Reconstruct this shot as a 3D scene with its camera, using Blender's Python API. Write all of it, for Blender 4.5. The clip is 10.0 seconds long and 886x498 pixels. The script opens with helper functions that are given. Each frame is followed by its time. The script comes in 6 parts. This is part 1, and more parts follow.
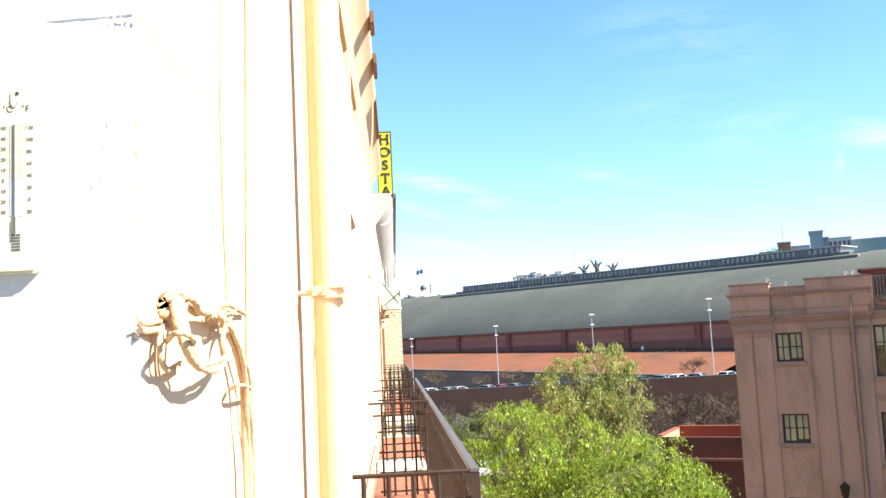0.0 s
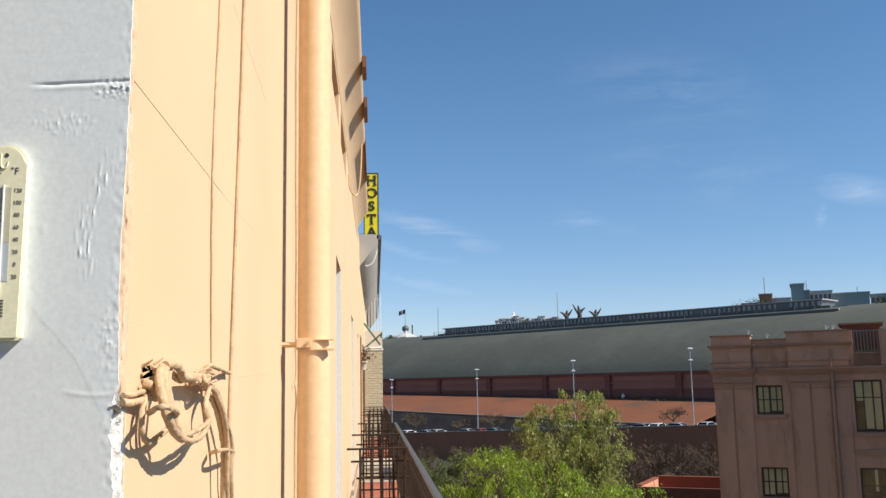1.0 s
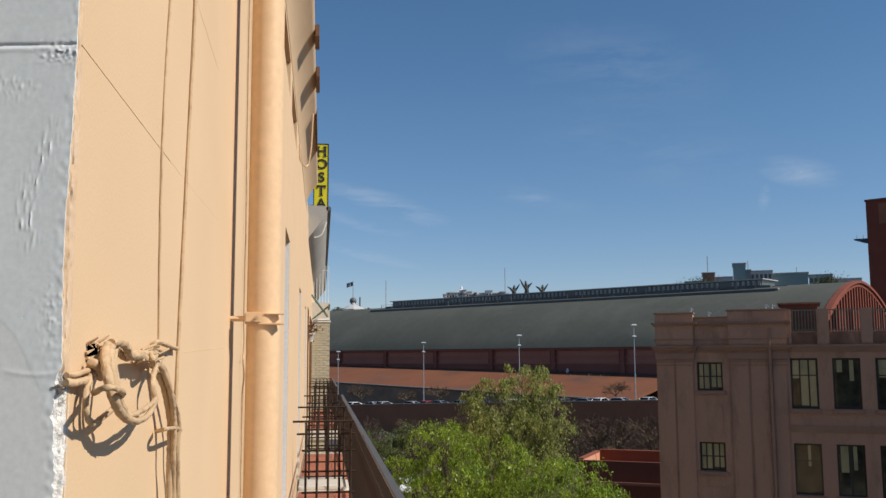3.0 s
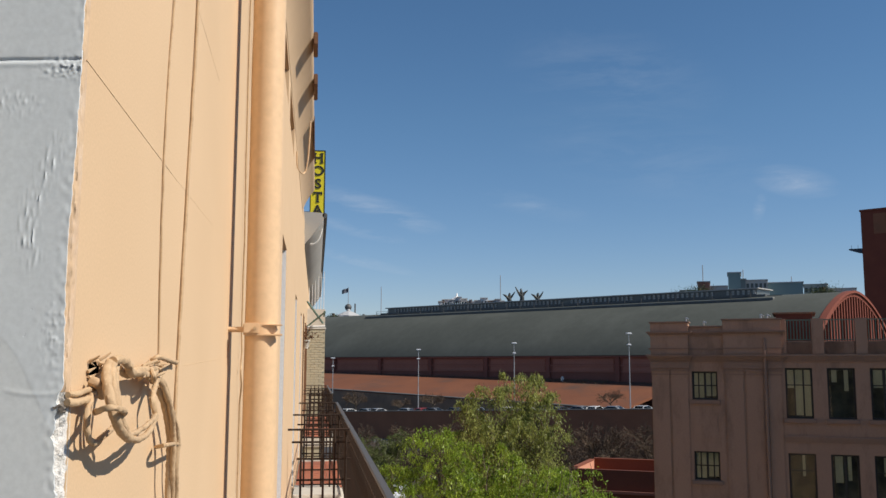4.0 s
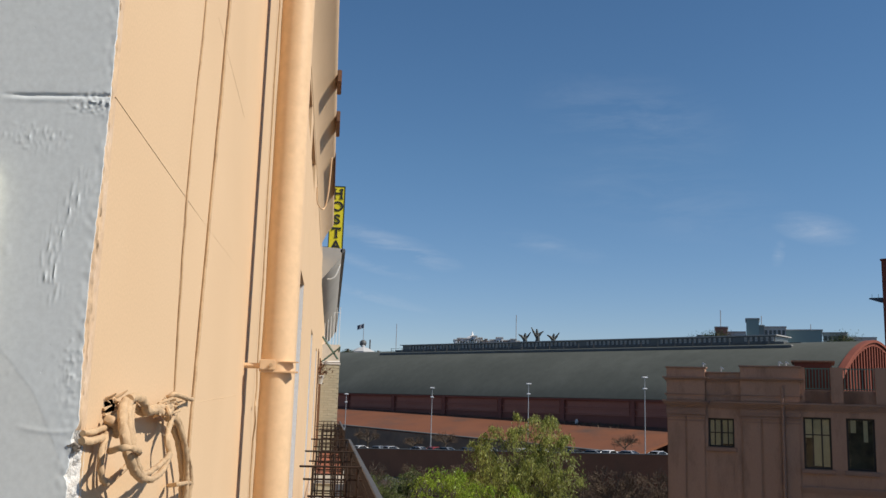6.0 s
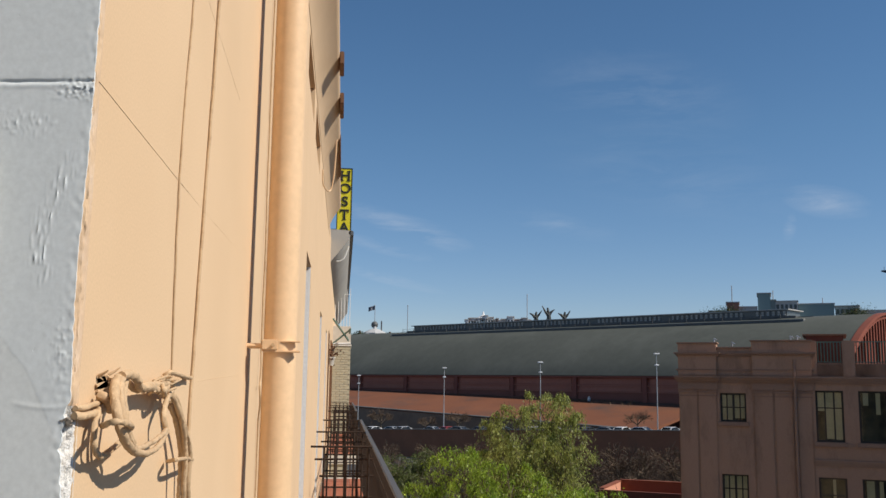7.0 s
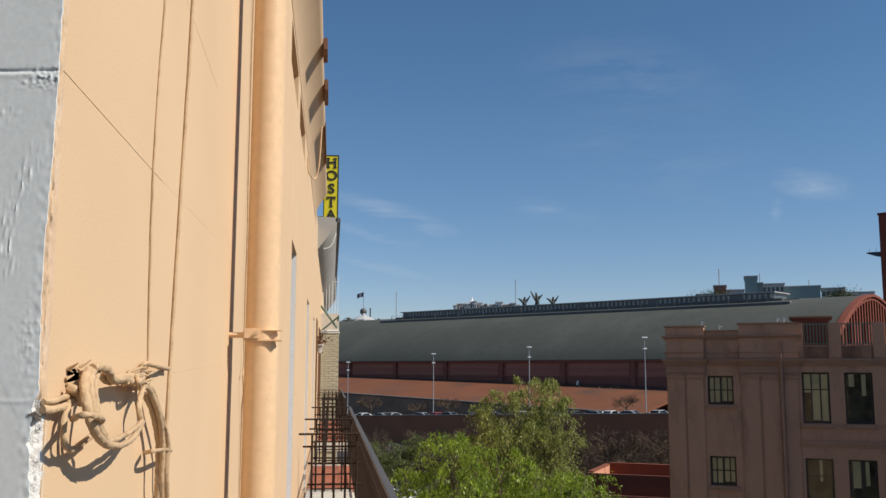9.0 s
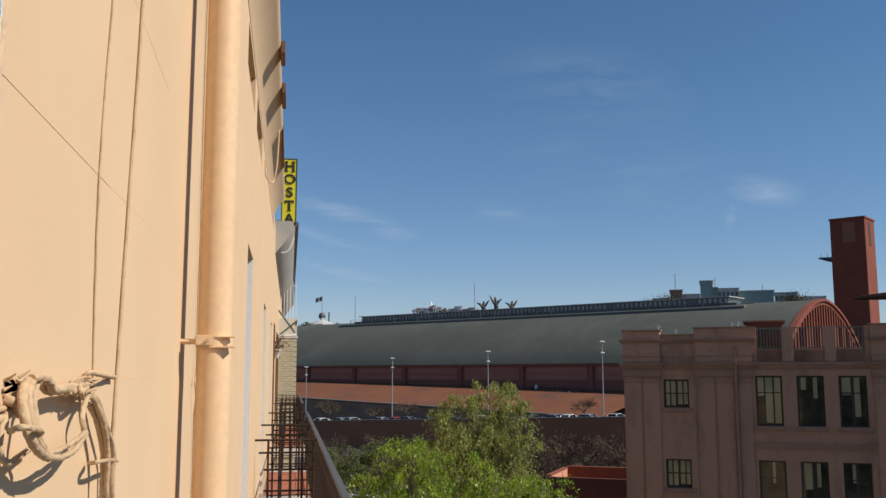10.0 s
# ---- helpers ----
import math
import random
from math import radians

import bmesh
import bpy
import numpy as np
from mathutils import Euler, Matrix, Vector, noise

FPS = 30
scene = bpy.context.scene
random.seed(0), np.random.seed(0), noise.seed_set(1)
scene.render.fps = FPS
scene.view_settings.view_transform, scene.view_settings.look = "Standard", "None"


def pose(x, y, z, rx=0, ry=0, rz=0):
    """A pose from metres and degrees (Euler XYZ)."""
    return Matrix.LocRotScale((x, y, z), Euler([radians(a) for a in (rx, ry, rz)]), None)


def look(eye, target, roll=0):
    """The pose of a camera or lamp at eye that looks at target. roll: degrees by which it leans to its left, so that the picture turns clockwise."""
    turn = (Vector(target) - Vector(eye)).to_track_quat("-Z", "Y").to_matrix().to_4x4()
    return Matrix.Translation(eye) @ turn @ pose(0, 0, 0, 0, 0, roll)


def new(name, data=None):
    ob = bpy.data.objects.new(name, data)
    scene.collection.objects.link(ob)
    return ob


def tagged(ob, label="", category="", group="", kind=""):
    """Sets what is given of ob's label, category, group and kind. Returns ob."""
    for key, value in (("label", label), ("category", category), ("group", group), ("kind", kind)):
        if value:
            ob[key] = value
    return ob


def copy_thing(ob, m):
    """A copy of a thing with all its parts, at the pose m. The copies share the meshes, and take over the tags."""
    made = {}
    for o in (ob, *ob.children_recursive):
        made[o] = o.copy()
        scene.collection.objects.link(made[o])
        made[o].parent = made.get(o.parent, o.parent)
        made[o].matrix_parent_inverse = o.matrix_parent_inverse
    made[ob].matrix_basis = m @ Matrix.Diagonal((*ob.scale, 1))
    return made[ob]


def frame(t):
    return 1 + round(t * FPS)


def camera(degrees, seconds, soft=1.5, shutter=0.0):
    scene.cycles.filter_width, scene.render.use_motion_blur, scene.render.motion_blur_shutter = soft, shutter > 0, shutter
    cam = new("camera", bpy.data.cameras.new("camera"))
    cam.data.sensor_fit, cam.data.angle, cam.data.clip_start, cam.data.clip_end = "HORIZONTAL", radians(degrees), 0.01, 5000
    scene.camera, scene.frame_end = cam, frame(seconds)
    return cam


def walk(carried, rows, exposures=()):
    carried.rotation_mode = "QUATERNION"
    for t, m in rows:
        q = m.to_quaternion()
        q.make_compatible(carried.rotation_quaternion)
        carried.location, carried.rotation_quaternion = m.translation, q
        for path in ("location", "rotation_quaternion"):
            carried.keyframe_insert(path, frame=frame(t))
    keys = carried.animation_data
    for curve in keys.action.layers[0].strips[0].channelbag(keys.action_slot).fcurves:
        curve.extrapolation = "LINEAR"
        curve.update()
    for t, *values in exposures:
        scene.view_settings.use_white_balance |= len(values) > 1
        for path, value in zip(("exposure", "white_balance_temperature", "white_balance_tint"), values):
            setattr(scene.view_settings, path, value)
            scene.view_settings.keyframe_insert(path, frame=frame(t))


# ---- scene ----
cam = camera(51.24, 10.0)
PATH = [
    (0, (-0.0588, -0.1037, 12.8246), (0.0534, 1.8826, 13.0301), -2.71),
    (0.2, (-0.0619, -0.0982, 12.8346), (0.0779, 1.8826, 13.0731), -2.89),
    (0.5, (-0.0684, -0.0916, 12.8511), (0.0889, 1.8803, 13.1457), -1.08),
    (0.7, (-0.0729, -0.0870, 12.8642), (0.0947, 1.8795, 13.1879), -1.21),
    (1, (-0.0701, -0.0862, 12.8693), (0.0790, 1.8866, 13.1623), -1.05),
    (1.2, (-0.0744, -0.0803, 12.8787), (0.0665, 1.9031, 13.0940), -0.64),
    (1.5, (-0.0769, -0.0629, 12.8762), (0.0377, 1.9229, 13.0840), -1.73),
    (1.7, (-0.0840, -0.0573, 12.8855), (0.0289, 1.9270, 13.1087), -1.90),
    (2, (-0.0841, -0.0628, 12.8820), (0.0222, 1.9201, 13.1204), -1.95),
    (2.2, (-0.0901, -0.0560, 12.8885), (0.0391, 1.9264, 13.1195), -1.52),
    (2.5, (-0.0820, -0.0605, 12.8818), (0.1098, 1.9169, 13.1125), -2.22),
    (2.7, (-0.0827, -0.0652, 12.8806), (0.1592, 1.9072, 13.1063), -0.55),
    (3, (-0.0808, -0.0583, 12.8813), (0.1781, 1.9109, 13.1157), -0.28),
    (3.2, (-0.0805, -0.0537, 12.8902), (0.1838, 1.9141, 13.1311), -0.67),
    (4.3, (-0.1114, -0.0439, 12.9023), (0.1425, 1.9232, 13.1593), 0.75),
    (4.5, (-0.1246, -0.0414, 12.9103), (0.1078, 1.9251, 13.1911), 1.34),
    (4.7, (-0.1255, -0.0456, 12.9129), (0.0938, 1.9231, 13.1882), 0.98),
    (5, (-0.1164, -0.0455, 12.9062), (0.1116, 1.9274, 13.1422), 1.03),
    (5.2, (-0.1164, -0.0317, 12.9123), (0.1121, 1.9360, 13.1878), 1.02),
    (5.5, (-0.1045, -0.0450, 12.9024), (0.1675, 1.9080, 13.2366), 0.81),
    (5.7, (-0.1028, -0.0344, 12.9070), (0.1501, 1.9217, 13.2382), 1.50),
    (6.8, (-0.0707, -0.0519, 12.8994), (0.1115, 1.9126, 13.2271), 0.95),
    (7, (-0.0662, -0.0628, 12.8969), (0.1432, 1.9052, 13.1847), 0.75),
    (7.2, (-0.0726, -0.0561, 12.8958), (0.1763, 1.9153, 13.1234), 1.65),
    (7.5, (-0.0761, -0.0579, 12.9006), (0.2084, 1.9027, 13.1750), 1.05),
    (7.7, (-0.0838, -0.0499, 12.9047), (0.1417, 1.9190, 13.1738), 1.32),
    (8, (-0.0824, -0.0569, 12.8993), (0.1403, 1.8909, 13.2949), 1.63),
    (8.2, (-0.0817, -0.0594, 12.9063), (0.1094, 1.8923, 13.2990), 1.59),
    (8.5, (-0.0601, -0.0721, 12.9003), (0.1375, 1.8851, 13.2610), 1.94),
    (8.7, (-0.0562, -0.0672, 12.9010), (0.1651, 1.8967, 13.2074), 1.07),
    (9, (-0.0469, -0.0588, 12.9004), (0.1887, 1.9104, 13.1587), 0.11),
    (9.2, (-0.0448, -0.0665, 12.8997), (0.2133, 1.8997, 13.1596), 0.34),
    (9.5, (-0.0437, -0.0611, 12.9012), (0.2306, 1.9022, 13.1665), -0.01),
    (9.7, (-0.0411, -0.0565, 12.9040), (0.2467, 1.9064, 13.1578), 0.03),
    (10, (-0.0338, -0.0550, 12.9062), (0.2887, 1.9006, 13.1737), -0.07),
]
EXPOSURES = [(0.0, 2.05), (0.3, 1.92), (0.5, 1.72), (0.7, 1.06), (0.9, 0.78), (1.2, 0.62), (1.6, 0.46), (2.1, 0.28), (10.0, 0.26)]
walk(cam, [(t, look(eye, target, roll)) for t, eye, target, roll in PATH], EXPOSURES)

# ---------------------------------------------------------------- light
SUN = Vector((1.0, -0.45, 1.0)).normalized()
world = bpy.data.worlds.new("sky")
scene.world = world
world.use_nodes = True
wt = world.node_tree
wt.nodes.clear()
w_out = wt.nodes.new("ShaderNodeOutputWorld")
w_bg = wt.nodes.new("ShaderNodeBackground")
w_sky = wt.nodes.new("ShaderNodeTexSky")
w_sky.sky_type = "NISHITA"
w_sky.sun_disc = False
w_sky.sun_elevation = math.asin(SUN.z)
w_sky.sun_rotation = math.atan2(SUN.x, SUN.y)
w_sky.altitude = 650
w_sky.air_density = 1.0
w_sky.dust_density = 0.05
w_sky.ozone_density = 2.2
w_co = wt.nodes.new("ShaderNodeTexCoord")
w_map = wt.nodes.new("ShaderNodeMapping")
w_map.inputs["Scale"].default_value = (9.0, 9.0, 42.0)
w_map.inputs["Rotation"].default_value = (0.0, 0.12, 0.3)
w_noise = wt.nodes.new("ShaderNodeTexNoise")
w_noise.inputs["Scale"].default_value = 1.0
w_noise.inputs["Detail"].default_value = 8
w_noise.inputs["Roughness"].default_value = 0.62
w_noise.inputs["Distortion"].default_value = 0.4
w_ramp = wt.nodes.new("ShaderNodeMapRange")
w_ramp.inputs[1].default_value = 0.42
w_ramp.inputs[2].default_value = 0.75
# thin wisps: bearing, elevation, width, height in degrees, and density
w_sum = None
for az, el, wd, ht, dens in ((3.0, 9.9, 4.2, 0.8, 0.6), (5.6, 8.9, 2.6, 0.7, 0.45), (2.5, 8.3, 3.2, 0.5, 0.5), (2.6, 6.4, 4.0, 0.4, 0.55), (29.0, 10.6, 2.6, 1.0, 0.7),
                             (26.9, 9.2, 0.4, 0.9, 0.6), (18.5, 17.5, 7.0, 3.0, 0.18), (13.4, 9.8, 4.0, 0.8, 0.25), (20.5, 12.5, 9.0, 3.0, 0.12),
                             (60.0, 14.0, 14.0, 3.0, 0.5), (110.0, 18.0, 16.0, 4.0, 0.5), (-60.0, 22.0, 16.0, 4.0, 0.4), (200.0, 16.0, 18.0, 4.0, 0.4)):
    a, e = radians(az), radians(el)
    w_c = wt.nodes.new("ShaderNodeMapping")
    w_c.vector_type = "TEXTURE"
    w_c.inputs["Location"].default_value = (math.sin(a) * math.cos(e), math.cos(a) * math.cos(e), math.sin(e))
    w_c.inputs["Rotation"].default_value = (0, radians(13), -a)
    w_c.inputs["Scale"].default_value = (radians(wd), 1.0, radians(ht))
    w_g = wt.nodes.new("ShaderNodeTexGradient")
    w_g.gradient_type = "SPHERICAL"
    w_m = wt.nodes.new("ShaderNodeMath")
    w_m.operation = "MULTIPLY"
    w_m.inputs[1].default_value = dens
    wt.links.new(w_co.outputs["Generated"], w_c.inputs["Vector"])
    wt.links.new(w_c.outputs[0], w_g.inputs["Vector"])
    wt.links.new(w_g.outputs["Fac"], w_m.inputs[0])
    if w_sum is None:
        w_sum = w_m
    else:
        w_a = wt.nodes.new("ShaderNodeMath")
        w_a.operation = "ADD"
        wt.links.new(w_sum.outputs[0], w_a.inputs[0])
        wt.links.new(w_m.outputs[0], w_a.inputs[1])
        w_sum = w_a
w_cov = wt.nodes.new("ShaderNodeMath")
w_cov.operation = "MULTIPLY"
w_cov.use_clamp = True
wt.links.new(w_sum.outputs[0], w_cov.inputs[1])
w_mix = wt.nodes.new("ShaderNodeMix")
w_mix.data_type = "RGBA"
w_mix.inputs[7].default_value = (6.2, 6.9, 8.0, 1)
wt.links.new(w_co.outputs["Generated"], w_map.inputs["Vector"])
wt.links.new(w_map.outputs["Vector"], w_noise.inputs["Vector"])
wt.links.new(w_noise.outputs["Fac"], w_ramp.inputs[0])
wt.links.new(w_ramp.outputs[0], w_cov.inputs[0])
wt.links.new(w_cov.outputs[0], w_mix.inputs[0])
w_hue = wt.nodes.new("ShaderNodeHueSaturation")
w_hue.inputs["Hue"].default_value = 0.497
w_hue.inputs["Saturation"].default_value = 1.15
wt.links.new(w_sky.outputs[0], w_hue.inputs["Color"])
w_tint = wt.nodes.new("ShaderNodeMix")
w_tint.data_type, w_tint.blend_type = "RGBA", "MULTIPLY"
w_tint.inputs[0].default_value = 1.0
w_tint.inputs[7].default_value = (0.97, 1.012, 1.055, 1)
wt.links.new(w_hue.outputs[0], w_tint.inputs[6])
w_sep = wt.nodes.new("ShaderNodeSeparateXYZ")
w_low = wt.nodes.new("ShaderNodeMapRange")
w_low.inputs[1].default_value, w_low.inputs[2].default_value = 0.02, 0.26
w_blue = wt.nodes.new("ShaderNodeMix")
w_blue.data_type = "RGBA"
w_blue.inputs[6].default_value, w_blue.inputs[7].default_value = (0.905, 0.86, 0.985, 1), (1, 1, 1, 1)
w_hor = wt.nodes.new("ShaderNodeMix")
w_hor.data_type, w_hor.blend_type = "RGBA", "MULTIPLY"
w_hor.inputs[0].default_value = 1.0
wt.links.new(w_co.outputs["Generated"], w_sep.inputs[0])
wt.links.new(w_sep.outputs[2], w_low.inputs[0])
wt.links.new(w_low.outputs[0], w_blue.inputs[0])
wt.links.new(w_tint.outputs[2], w_hor.inputs[6])
wt.links.new(w_blue.outputs[2], w_hor.inputs[7])
wt.links.new(w_hor.outputs[2], w_mix.inputs[6])
wt.links.new(w_mix.outputs[2], w_bg.inputs["Color"])
wt.links.new(w_bg.outputs[0], w_out.inputs["Surface"])
w_bg.inputs["Strength"].default_value = 0.074

sun_data = bpy.data.lights.new("sun", "SUN")
sun_data.energy = 4.6
sun_data.angle = radians(0.55)
sun_data.color = (1.0, 0.93, 0.82)
sun = new("sun", sun_data)
sun.matrix_basis = look(SUN * 200, (0, 0, 0))


# ---------------------------------------------------------------- materials
def paint(name, a, b, rough=0.8, scale=4.0, fine=60.0, bump=0.15, dist=0.004, metal=0.0, stretch=(1, 1, 1),
          vary=0.0, islands=False, stain=None, stain_amount=0.0, stain_scale=0.6, spec=0.4, tone=None):
    """A surface with two colours mixed by a broad noise, a fine grain, relief, and stains."""
    m = bpy.data.materials.new(name)
    m.use_nodes = True
    nt = m.node_tree
    n, l = nt.nodes, nt.links
    bs = n["Principled BSDF"]
    bs.inputs["Metallic"].default_value = metal
    bs.inputs["Specular IOR Level"].default_value = spec
    co = n.new("ShaderNodeTexCoord")
    mp = n.new("ShaderNodeMapping")
    mp.inputs["Scale"].default_value = stretch
    l.new(co.outputs["Object"], mp.inputs["Vector"])
    big = n.new("ShaderNodeTexNoise")
    big.inputs["Scale"].default_value = scale
    big.inputs["Detail"].default_value = 5
    fin = n.new("ShaderNodeTexNoise")
    fin.inputs["Scale"].default_value = fine
    fin.inputs["Detail"].default_value = 4
    l.new(mp.outputs[0], big.inputs["Vector"])
    l.new(mp.outputs[0], fin.inputs["Vector"])
    rg = n.new("ShaderNodeMapRange")
    rg.inputs[1].default_value, rg.inputs[2].default_value = 0.3, 0.7
    l.new(big.outputs["Fac"], rg.inputs[0])
    mx = n.new("ShaderNodeMix")
    mx.data_type = "RGBA"
    mx.inputs[6].default_value, mx.inputs[7].default_value = (*a, 1), (*b, 1)
    l.new(rg.outputs[0], mx.inputs[0])
    col = mx.outputs[2]
    g = n.new("ShaderNodeMix")
    g.data_type, g.blend_type = "RGBA", "MULTIPLY"
    g.inputs[0].default_value = 0.25
    l.new(col, g.inputs[6])
    l.new(fin.outputs["Fac"], g.inputs[7])
    gb = n.new("ShaderNodeBrightContrast")
    gb.inputs["Bright"].default_value = 0.0
    l.new(g.outputs[2], gb.inputs["Color"])
    col = gb.outputs[0]
    if stain:
        sn = n.new("ShaderNodeTexNoise")
        sn.inputs["Scale"].default_value = stain_scale
        sn.inputs["Detail"].default_value = 8
        sn.inputs["Roughness"].default_value = 0.65
        l.new(mp.outputs[0], sn.inputs["Vector"])
        sr = n.new("ShaderNodeMapRange")
        sr.inputs[1].default_value, sr.inputs[2].default_value = 0.5, 0.72
        sr.inputs[4].default_value = stain_amount
        l.new(sn.outputs["Fac"], sr.inputs[0])
        sm = n.new("ShaderNodeMix")
        sm.data_type = "RGBA"
        sm.inputs[7].default_value = (*stain, 1)
        l.new(sr.outputs[0], sm.inputs[0])
        l.new(col, sm.inputs[6])
        col = sm.outputs[2]
    if vary:
        if islands:
            src = n.new("ShaderNodeNewGeometry").outputs["Random Per Island"]
        else:
            src = n.new("ShaderNodeObjectInfo").outputs["Random"]
        vr = n.new("ShaderNodeMapRange")
        vr.inputs[3].default_value, vr.inputs[4].default_value = 1 - vary, 1 + vary
        l.new(src, vr.inputs[0])
        hs = n.new("ShaderNodeHueSaturation")
        l.new(vr.outputs[0], hs.inputs["Value"])
        l.new(col, hs.inputs["Color"])
        col = hs.outputs[0]
    l.new(col, bs.inputs["Base Color"])
    rr = n.new("ShaderNodeMapRange")
    rr.inputs[3].default_value, rr.inputs[4].default_value = max(0.02, rough - 0.08), min(1, rough + 0.08)
    l.new(big.outputs["Fac"], rr.inputs[0])
    l.new(rr.outputs[0], bs.inputs["Roughness"])
    if bump:
        bp = n.new("ShaderNodeBump")
        bp.inputs["Strength"].default_value = bump
        bp.inputs["Distance"].default_value = dist
        l.new(fin.outputs["Fac"], bp.inputs["Height"])
        l.new(bp.outputs[0], bs.inputs["Normal"])
    return m


def leaf_paint(name, a, b):
    m = paint(name, a, b, 0.42, 1.5, 8, 0, vary=0.62, islands=True)
    bs = m.node_tree.nodes["Principled BSDF"]
    nt = m.node_tree
    tr = nt.nodes.new("ShaderNodeBsdfTranslucent")
    src = bs.inputs["Base Color"].links[0].from_socket
    nt.links.new(src, tr.inputs["Color"])
    ms = nt.nodes.new("ShaderNodeMixShader")
    ms.inputs[0].default_value = 0.5
    nt.links.new(bs.outputs[0], ms.inputs[1])
    nt.links.new(tr.outputs[0], ms.inputs[2])
    nt.links.new(ms.outputs[0], nt.nodes["Material Output"].inputs["Surface"])
    return m


def glass_paint(name, tint, rough=0.05):
    m = bpy.data.materials.new(name)
    m.use_nodes = True
    bs = m.node_tree.nodes["Principled BSDF"]
    bs.inputs["Base Color"].default_value = (*tint, 1)
    bs.inputs["Roughness"].default_value = rough
    bs.inputs["Specular IOR Level"].default_value = 0.6
    return m


PEACH = paint("peach_render", (0.70, 0.487, 0.292), (0.74, 0.522, 0.32), 0.85, 2.5, 260, 0.08, 0.001,
              stain=(0.65, 0.44, 0.26), stain_amount=0.25, stain_scale=1.2)
PEACH_PIPE = paint("peach_pipe_paint", (0.74, 0.505, 0.295), (0.78, 0.54, 0.325), 0.55, 3, 40, 0.1, 0.001,
                   stain=(0.66, 0.43, 0.235), stain_amount=0.25, stain_scale=3)
GREY = paint("grey_paint", (0.695, 0.735, 0.755), (0.715, 0.75, 0.77), 0.5, 3, 160, 0.05, 0.0006,
             stain=(0.65, 0.69, 0.71), stain_amount=0.3, stain_scale=2.2)
GREY_OLD = paint("older_grey_paint", (0.69, 0.72, 0.725), (0.71, 0.735, 0.74), 0.55, 3, 160, 0.02, 0.0003,
                 stain=(0.65, 0.68, 0.685), stain_amount=0.3, stain_scale=2.2)
# crisp lumps, brush ridges and pits in the paint skin
nt = GREY.node_tree
g_co = nt.nodes.new("ShaderNodeTexCoord")
g_prev = None
for sc, st, lo, hi, strength in ((30, (1, 1, 0.6), 0.68, 0.78, 0.0001), (120, (1, 1, 0.10), 0.68, 0.8, 0.00006), (75, (1, 1, 1), 0.74, 0.78, -0.00015)):
    g_mp = nt.nodes.new("ShaderNodeMapping")
    g_mp.inputs["Scale"].default_value = st
    g_no = nt.nodes.new("ShaderNodeTexNoise")
    g_no.inputs["Scale"].default_value = sc
    g_no.inputs["Detail"].default_value = 3
    g_rg = nt.nodes.new("ShaderNodeMapRange")
    g_rg.inputs[1].default_value, g_rg.inputs[2].default_value = lo, hi
    g_bp = nt.nodes.new("ShaderNodeBump")
    g_bp.inputs["Distance"].default_value = abs(strength)
    g_bp.inputs["Strength"].default_value = 0.8
    g_bp.invert = strength < 0
    nt.links.new(g_co.outputs["Object"], g_mp.inputs["Vector"])
    nt.links.new(g_mp.outputs[0], g_no.inputs["Vector"])
    nt.links.new(g_no.outputs["Fac"], g_rg.inputs[0])
    nt.links.new(g_rg.outputs[0], g_bp.inputs["Height"])
    if g_prev:
        nt.links.new(g_prev.outputs[0], g_bp.inputs["Normal"])
    g_prev = g_bp
nt.links.new(g_prev.outputs[0], nt.nodes["Principled BSDF"].inputs["Normal"])
CORNER = paint("worn_corner_render", (0.71, 0.50, 0.312), (0.64, 0.45, 0.295), 0.9, 34, 260, 0.5, 0.002, stretch=(1, 1, 0.5),
               stain=(0.64, 0.54, 0.46), stain_amount=0.4, stain_scale=55)
CHIP = paint("chipped_plaster", (0.82, 0.80, 0.77), (0.74, 0.71, 0.66), 0.95, 90, 400, 0.9, 0.003,
             stain=(0.38, 0.33, 0.28), stain_amount=0.8, stain_scale=70)
# brown-grey that stands in for shade in the torn plaster
TORN = paint("torn_plaster_shade", (0.17, 0.145, 0.12), (0.24, 0.205, 0.17), 0.95, 60, 300, 0.5, 0.002)
CABLE = paint("painted_cable", (0.50, 0.345, 0.20), (0.60, 0.42, 0.25), 0.75, 40, 300, 0.4, 0.001,
              stain=(0.34, 0.22, 0.125), stain_amount=0.85, stain_scale=45)
# near-black colour used as the shade inside rooms, holes and slots
DARK = paint("hollow_shade", (0.05, 0.033, 0.024), (0.08, 0.055, 0.04), 0.95, 20, 100, 0.2)
PLASTIC = paint("cream_plastic", (0.80, 0.765, 0.545), (0.82, 0.785, 0.575), 0.4, 20, 200, 0.05, 0.0005)
SCALE = paint("scale_print", (0.50, 0.48, 0.36), (0.53, 0.51, 0.39), 0.4, 20, 200, 0)
SCALE_COLD = paint("scale_print_cold", (0.47, 0.51, 0.54), (0.50, 0.54, 0.57), 0.4, 20, 200, 0)
INK = paint("dark_ink", (0.06, 0.06, 0.075), (0.07, 0.07, 0.08), 0.6, 20, 200, 0)
INK_PALE = paint("worn_ink", (0.13, 0.13, 0.125), (0.17, 0.165, 0.15), 0.6, 20, 200, 0)
IRON = paint("dark_iron", (0.034, 0.023, 0.018), (0.05, 0.034, 0.026), 0.85, 12, 120, 0.2, 0.001, spec=0.15,
             stain=(0.06, 0.03, 0.02), stain_amount=0.4, stain_scale=9)
RAIL = paint("rail_paint", (0.085, 0.08, 0.078), (0.11, 0.105, 0.10), 0.5, 8, 120, 0.1, 0.001, metal=0.3)
